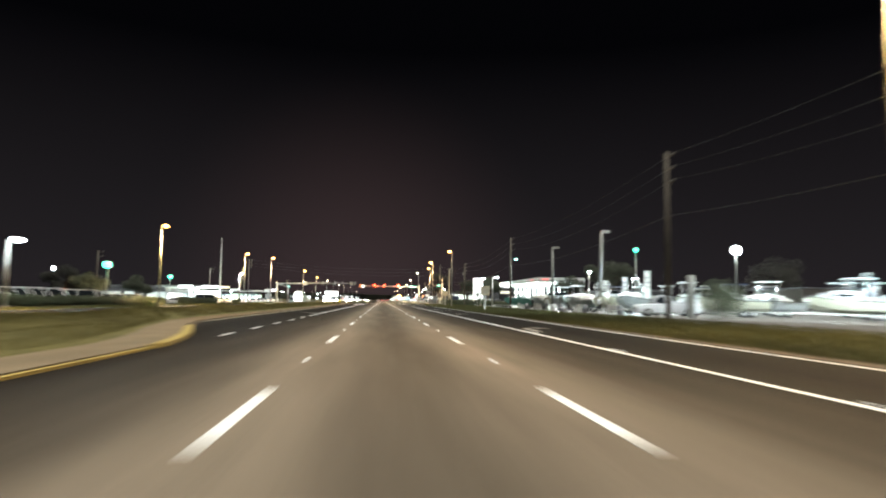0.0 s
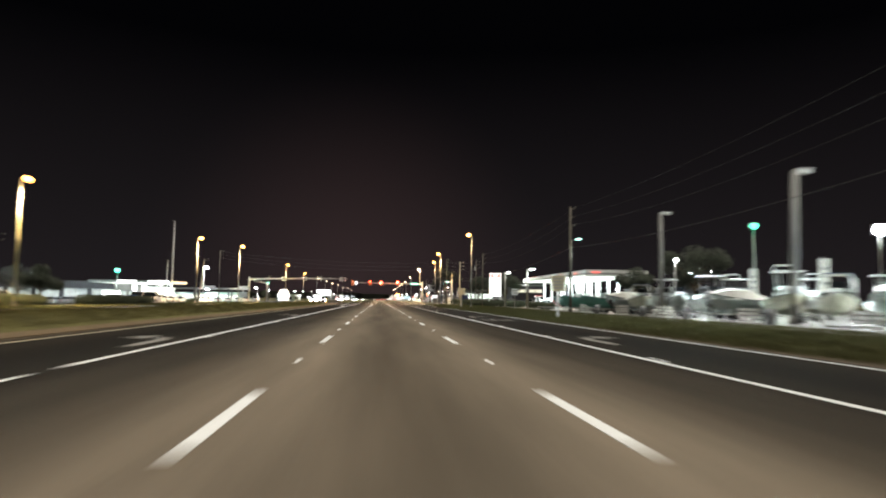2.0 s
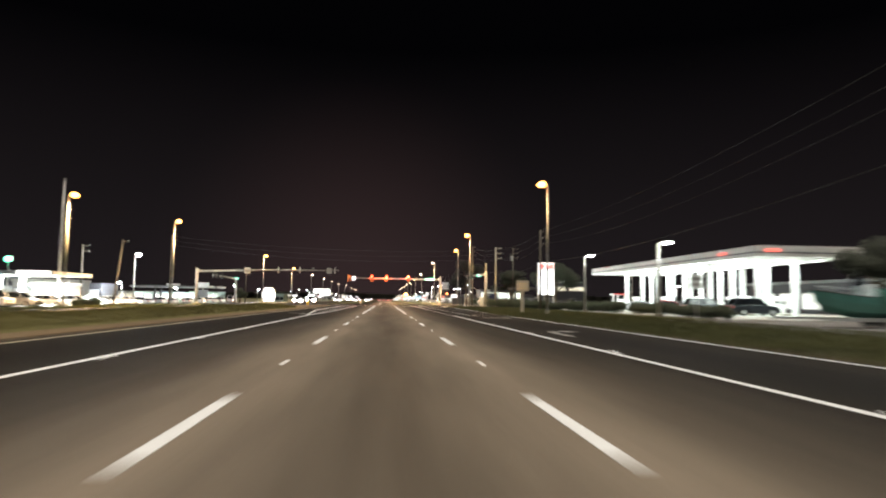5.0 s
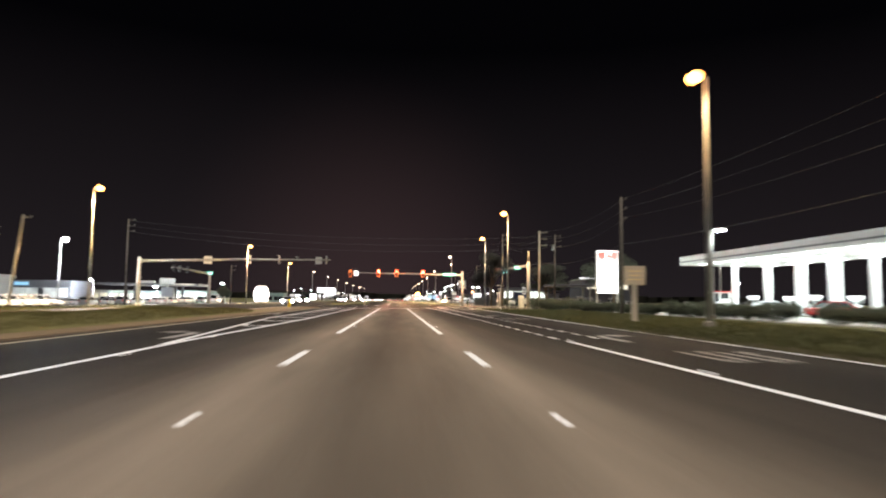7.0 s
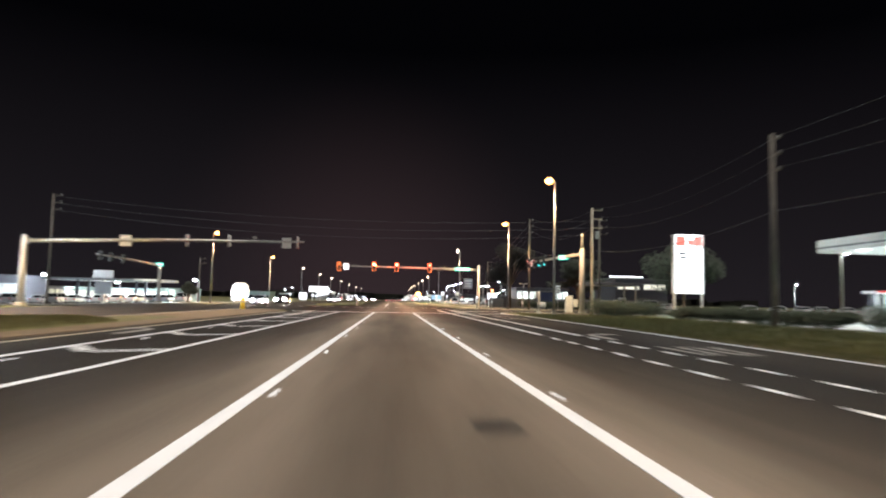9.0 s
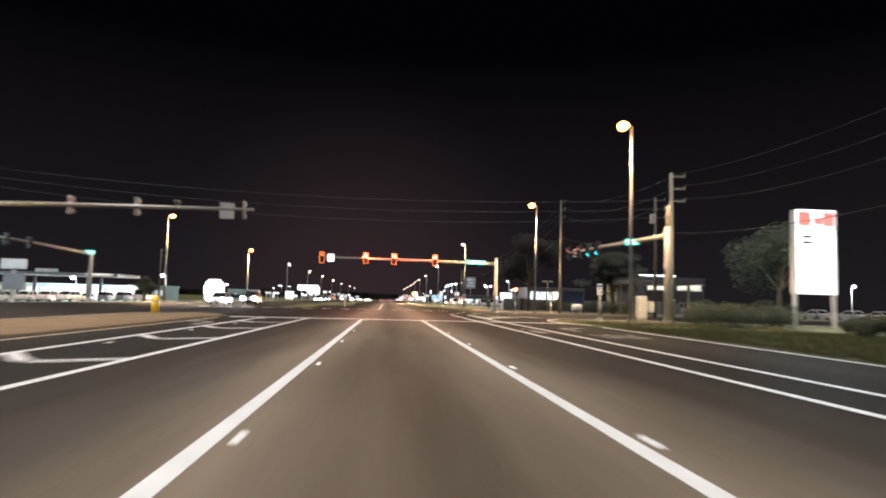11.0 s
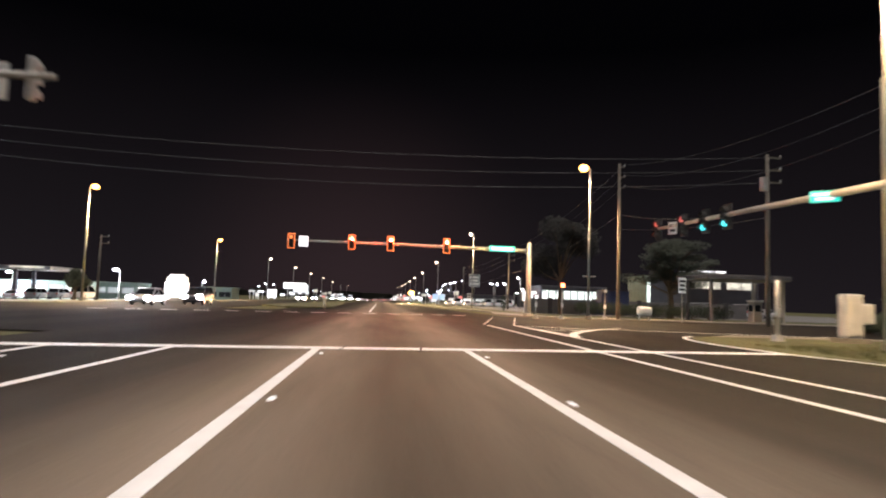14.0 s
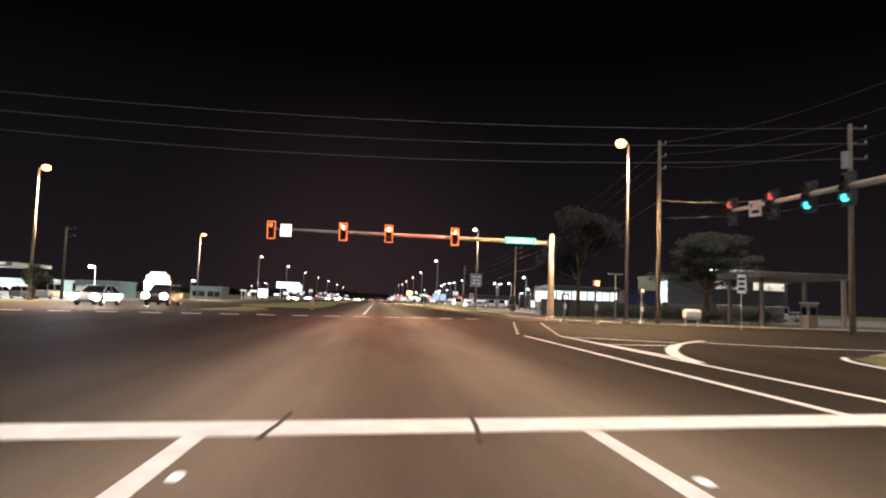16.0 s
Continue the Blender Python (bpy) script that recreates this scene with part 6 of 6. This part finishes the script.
def tree(x, y, h, spread, seed, label, leaves=4500, mat=LEAF_DARK, low=0.35):
    r = random.Random(seed)
    ob = thing("tree", pose(x, y, land(x)), label, "tree", "trees")
    bm = B()
    tube(bm, [(0, 0, -0.1), (0.05, 0.1, h * low), (0.1, 0, h * 0.6)], [0.26, 0.18, 0.09], 9)
    centres = []
    for i in range(9):
        a = i * 2.4 + r.uniform(-0.3, 0.3)
        rr = spread * r.uniform(0.35, 0.8)
        z = h * r.uniform(low + 0.12, 0.86)
        tip = (rr * math.cos(a), rr * math.sin(a), z)
        tube(bm, [(0.05, 0.05, h * (low - 0.02)), (tip[0] * 0.5, tip[1] * 0.5, z * 0.8), tip], [0.1, 0.06, 0.02], 6)
        centres.append((*tip, spread * r.uniform(0.28, 0.48)))
    centres.append((0, 0, h * 0.85, spread * 0.45))
    part("trunk", bm, BARK, ob)
    me = leaf_cloud(centres, int(leaves * 2.2), 0.15, seed)
    me.materials.append(mat)
    c = new("crown", me)
    c.parent = ob
    return ob


tree(44.8, 127, 9.2, 5.0, 1, "rounded leafy tree behind the boat yard", mat=LEAF)
tree(39.3, 135, 6.6, 3.2, 2, "small rounded tree beside the petrol station", 3000, LEAF)
tree(35.3, 219, 8.8, 5.0, 3, "grey-green tree behind the price sign", 5000, LEAF)


def oak(x, y, h, spread, seed, label):
    """An old oak: a short trunk, crooked limbs and flat tiers of foliage with gaps between."""
    r = random.Random(seed)
    ob = thing("tree", pose(x, y, 0), label, "tree", "trees")
    bm = B()
    fork = h * 0.32
    tube(bm, [(0, 0, -0.1), (0.12, 0, fork * 0.5), (-0.05, 0.1, fork), (0, 0, h * 0.62)], [0.42, 0.33, 0.27, 0.12], 10)
    centres = []
    for i in range(22):
        a, k = i * 2.4 + r.uniform(-0.4, 0.4), (i + 0.5) / 22
        z = h * (0.42 + 0.52 * k) + r.uniform(-0.2, 0.2)
        rr = spread * (1.0 - 0.55 * k ** 1.8) * r.uniform(0.4, 1.05)
        tip = Vector((rr * math.cos(a), rr * math.sin(a), z))
        tube(bm, [(0, 0, fork * r.uniform(0.8, 1.3)), (tip.x * 0.45, tip.y * 0.45, z * 0.82), tip], [0.12, 0.07, 0.02], 6)
        for s in range(3):
            p = tip.lerp(Vector((0, 0, z - 0.2)), 0.28 * s)
            centres.append((p.x + r.uniform(-0.4, 0.4), p.y + r.uniform(-0.4, 0.4), p.z + r.uniform(-0.12, 0.12), spread * r.uniform(0.18, 0.30)))
    part("trunk", bm, BARK, ob)
    me = leaf_cloud(centres, 20000, 0.12, seed, 0.48)
    me.materials.append(LEAF)
    new("crown", me).parent = ob


oak(33.4, 258, 9.6, 4.9, 4, "spreading dark oak with tiered limbs beyond the junction")
tree(22.5, 266, 12.5, 4.6, 5, "tall dark tree beside the far pavement", 5000, LEAF_DARK)
tree(-54, 118, 7.0, 3.4, 7, "dark tree behind the opposite car lot", 3000, LEAF_DARK)
tree(-50, 140, 6.0, 3.0, 8, "green-lit small tree in the opposite lot", 3000, LEAF)
tree(-40, 275, 4.2, 1.8, 9, "small palm-like tree in the far lot", 1200, LEAF)
tree(75, 120, 10, 6, 11, "dark tree behind the boat yard floodlight", 3500, LEAF_DARK)
tree(-84, 200, 9, 5, 14, "dark tree behind the opposite shops", 2500, LEAF_DARK)
tree(-43, 101, 4.8, 2.4, 15, "small round tree lit green by a lot lamp", 2500, LEAF)
hedge_at = (25.2, 48.8, 28.4, 51.2)


def hedge(x0, y0, x1, y1, h, w, seed, label):
    r = random.Random(seed)
    ob = thing("hedge", pose(0, 0, land(x0)), label, "hedge", "hedges")
    n = int(math.hypot(x1 - x0, y1 - y0) / 0.8) + 1
    cs = []
    for i in range(n):
        t = i / max(n - 1, 1)
        cs.append((x0 + (x1 - x0) * t + r.uniform(-0.15, 0.15), y0 + (y1 - y0) * t, h * 0.5 + r.uniform(-0.1, 0.1), w * r.uniform(0.8, 1.15) * (0.6 + 0.4 * abs(math.sin(0.9 * i + seed)))))
    me = leaf_cloud(cs, n * (1100 if h > 1.6 else 900), 0.065 if h > 1.6 else 0.085, seed, h / w * 0.55)
    me.materials.append(HEDGE)
    c = new("foliage", me)
    c.parent = ob
    bm = B()
    for cx, cy, cz, rad in cs[::2]:
        tube(bm, [(cx, cy, 0), (cx + 0.1, cy, h * 0.5)], [0.05, 0.02], 5)
    tagged(part("brushwood", bm, BARK, ob), kind="stuff")
    return ob


hedge(*hedge_at, 3.0, 1.25, 20, "brownish unkempt bushes at the yard edge")
hedge(18.6, 199.6, 25.6, 202.4, 1.65, 1.0, 21, "clipped olive hedge near the junction corner")
hedge(22.0, 208, 28.5, 219.5, 1.35, 0.95, 30, "dark clipped hedge behind the signal mast")
hedge(29, 221, 36, 232, 1.3, 0.9, 31, "dark low shrubs along the cross street")
hedge(22.6, 193, 25, 176, 1.1, 0.85, 22, "low uneven bushes along the forecourt")
hedge(25.2, 174, 26.8, 158, 1.3, 0.95, 23, "low uneven dark bushes along the forecourt")
hedge(27, 155, 27.4, 146, 1.2, 0.9, 19, "low dark bushes beside the pumps")
hedge(26, 142, 25.5, 133, 1.0, 0.8, 24, "low dark bushes at the forecourt end")
hedge(24, 262, 37, 252.6, 1.7, 1.15, 25, "dark low shrubs before the boundary wall")
hedge(-34.5, 60, -35, 110, 1.3, 0.9, 26, "dark low shrubs along the opposite verge")
hedge(-34.5, 118, -35, 142, 1.2, 0.9, 27, "dark low shrubs along the opposite lot")
hedge(-37, 170, -37, 176, 1.0, 0.6, 28, "small shrub at the opposite lot")

hedge(19.3, 287, 19.3, 287.6, 2.5, 0.55, 29, "narrow dark columnar shrub beside the pavement")

# grass blades on the verges and the median
rg = random.Random(31)


def blades(spots, low, high, mat, label):
    """Thin upright triangles at the given x, y, z, in one mesh."""
    verts, faces = [], []
    for x, y, z in spots:
        a, h, i = rg.uniform(0, 6.28), rg.uniform(low, high), len(verts)
        dx, dy = 0.03 * math.cos(a), 0.03 * math.sin(a)
        verts.extend([(x - dx, y - dy, z), (x + dx, y + dy, z), (x + rg.uniform(-0.06, 0.06), y + rg.uniform(-0.06, 0.06), z + h)])
        faces.append((i, i + 1, i + 2))
    me = bpy.data.meshes.new("grass_blades")
    me.from_pydata(verts, [], faces)
    me.materials.append(mat)
    tagged(new("grass_blades", me), label, "grass", kind="stuff")


spots = []
for _ in range(90000):
    y = rg.uniform(0, 205)
    spots.append((9.6 + max(0, y - 140) * 0.04 + rg.random() ** 1.3 * 12, y, -0.05))
for _ in range(30000):
    spots.append((rg.uniform(-33.5, -27.3), rg.uniform(20, 195), -0.08))
blades(spots, 0.08, 0.22, material("grass_blade", (0.088, 0.090, 0.030), 0.9, 0, 0.4, 0.4, 20, 0), "short patchy olive grass blades on the roadside verges")
spots = []
for _ in range(60000):
    y = rg.uniform(5, 168)
    x = rg.uniform(-12.9, edge_x(y) - 0.1)
    spots.append((x, y, mound_z(x, y) - 0.02))
blades(spots, 0.06, 0.16, material("dry_grass_blade", (0.135, 0.122, 0.040), 0.9, 0, 0.4, 0.4, 20, 0), "short dry yellowish grass blades on the median")

# ---- the far road: small lights of traffic and shops ----
rf = random.Random(5)


def tail_car(x, y, lens, label):
    c = copy_thing(firsts[rf.choice(["sedan", "suv"])], pose(x, y, 0, 0, 0, 90 if lens is TAIL else -90))
    for ch in c.children:
        if lens is TAIL and ch.name.startswith("tail_light") or lens is HEADLIGHT and ch.name.startswith("headlight"):
            ch.data = ch.data.copy()
            ch.data.materials[0] = lens
    tagged(c, label)


for x, y in ((0.4, 420), (3.6, 470), (-3.0, 520), (0.3, 600), (3.7, 680), (-3.2, 760), (3.6, 560), (0.2, 850)):
    tail_car(x, y, TAIL, "distant car with red tail lamps")
for x, y in ((-17, 330), (-20.5, 395), (-17.2, 480), (-21, 560), (-17, 700), (-20.4, 640), (-24, 760), (-17.3, 820), (-21, 900), (-24, 520), (-17, 1000)):
    tail_car(x, y, HEADLIGHT, "oncoming car far off with headlamps lit")
for i in range(104):
    s = 1 if i % 3 else -1
    y = rf.uniform(430, 1100)
    x = (14 + rf.uniform(0, 20)) if s > 0 else (-34 - rf.uniform(0, 20))
    z = rf.uniform(0.6, 4.5)
    pylon(x, y, rf.uniform(0.8, 2.6), rf.uniform(0.5, 1.4), z, rf.choice((SIGN_LIT, SIGN_LIT, SIGN_LIT_SOFT, WINDOW_WARM, RED_LIT, WINDOW_WARM)), "far glowing shop sign beside the road")
# head far too big for a lamp, sized to its glare
flood_post(10.9, 420, 3.5, SODIUM_LENS, SODIUM, 60000, "blazing amber work light beside the far road", 1, 2.4, (10, 360, 0), 150)
bm = B()
for i in range(60):
    x = -900 + 30 * i + rf.uniform(-8, 8)
    prism(bm, [(x - 20, 1700), (x + 20, 1700), (x + 20, 1740), (x - 20, 1740)], 0, rf.uniform(8, 18))
tagged(part("backdrop_trees", bm, LEAF_DARK), "dark distant tree line on the horizon", "backdrop", kind="structure")
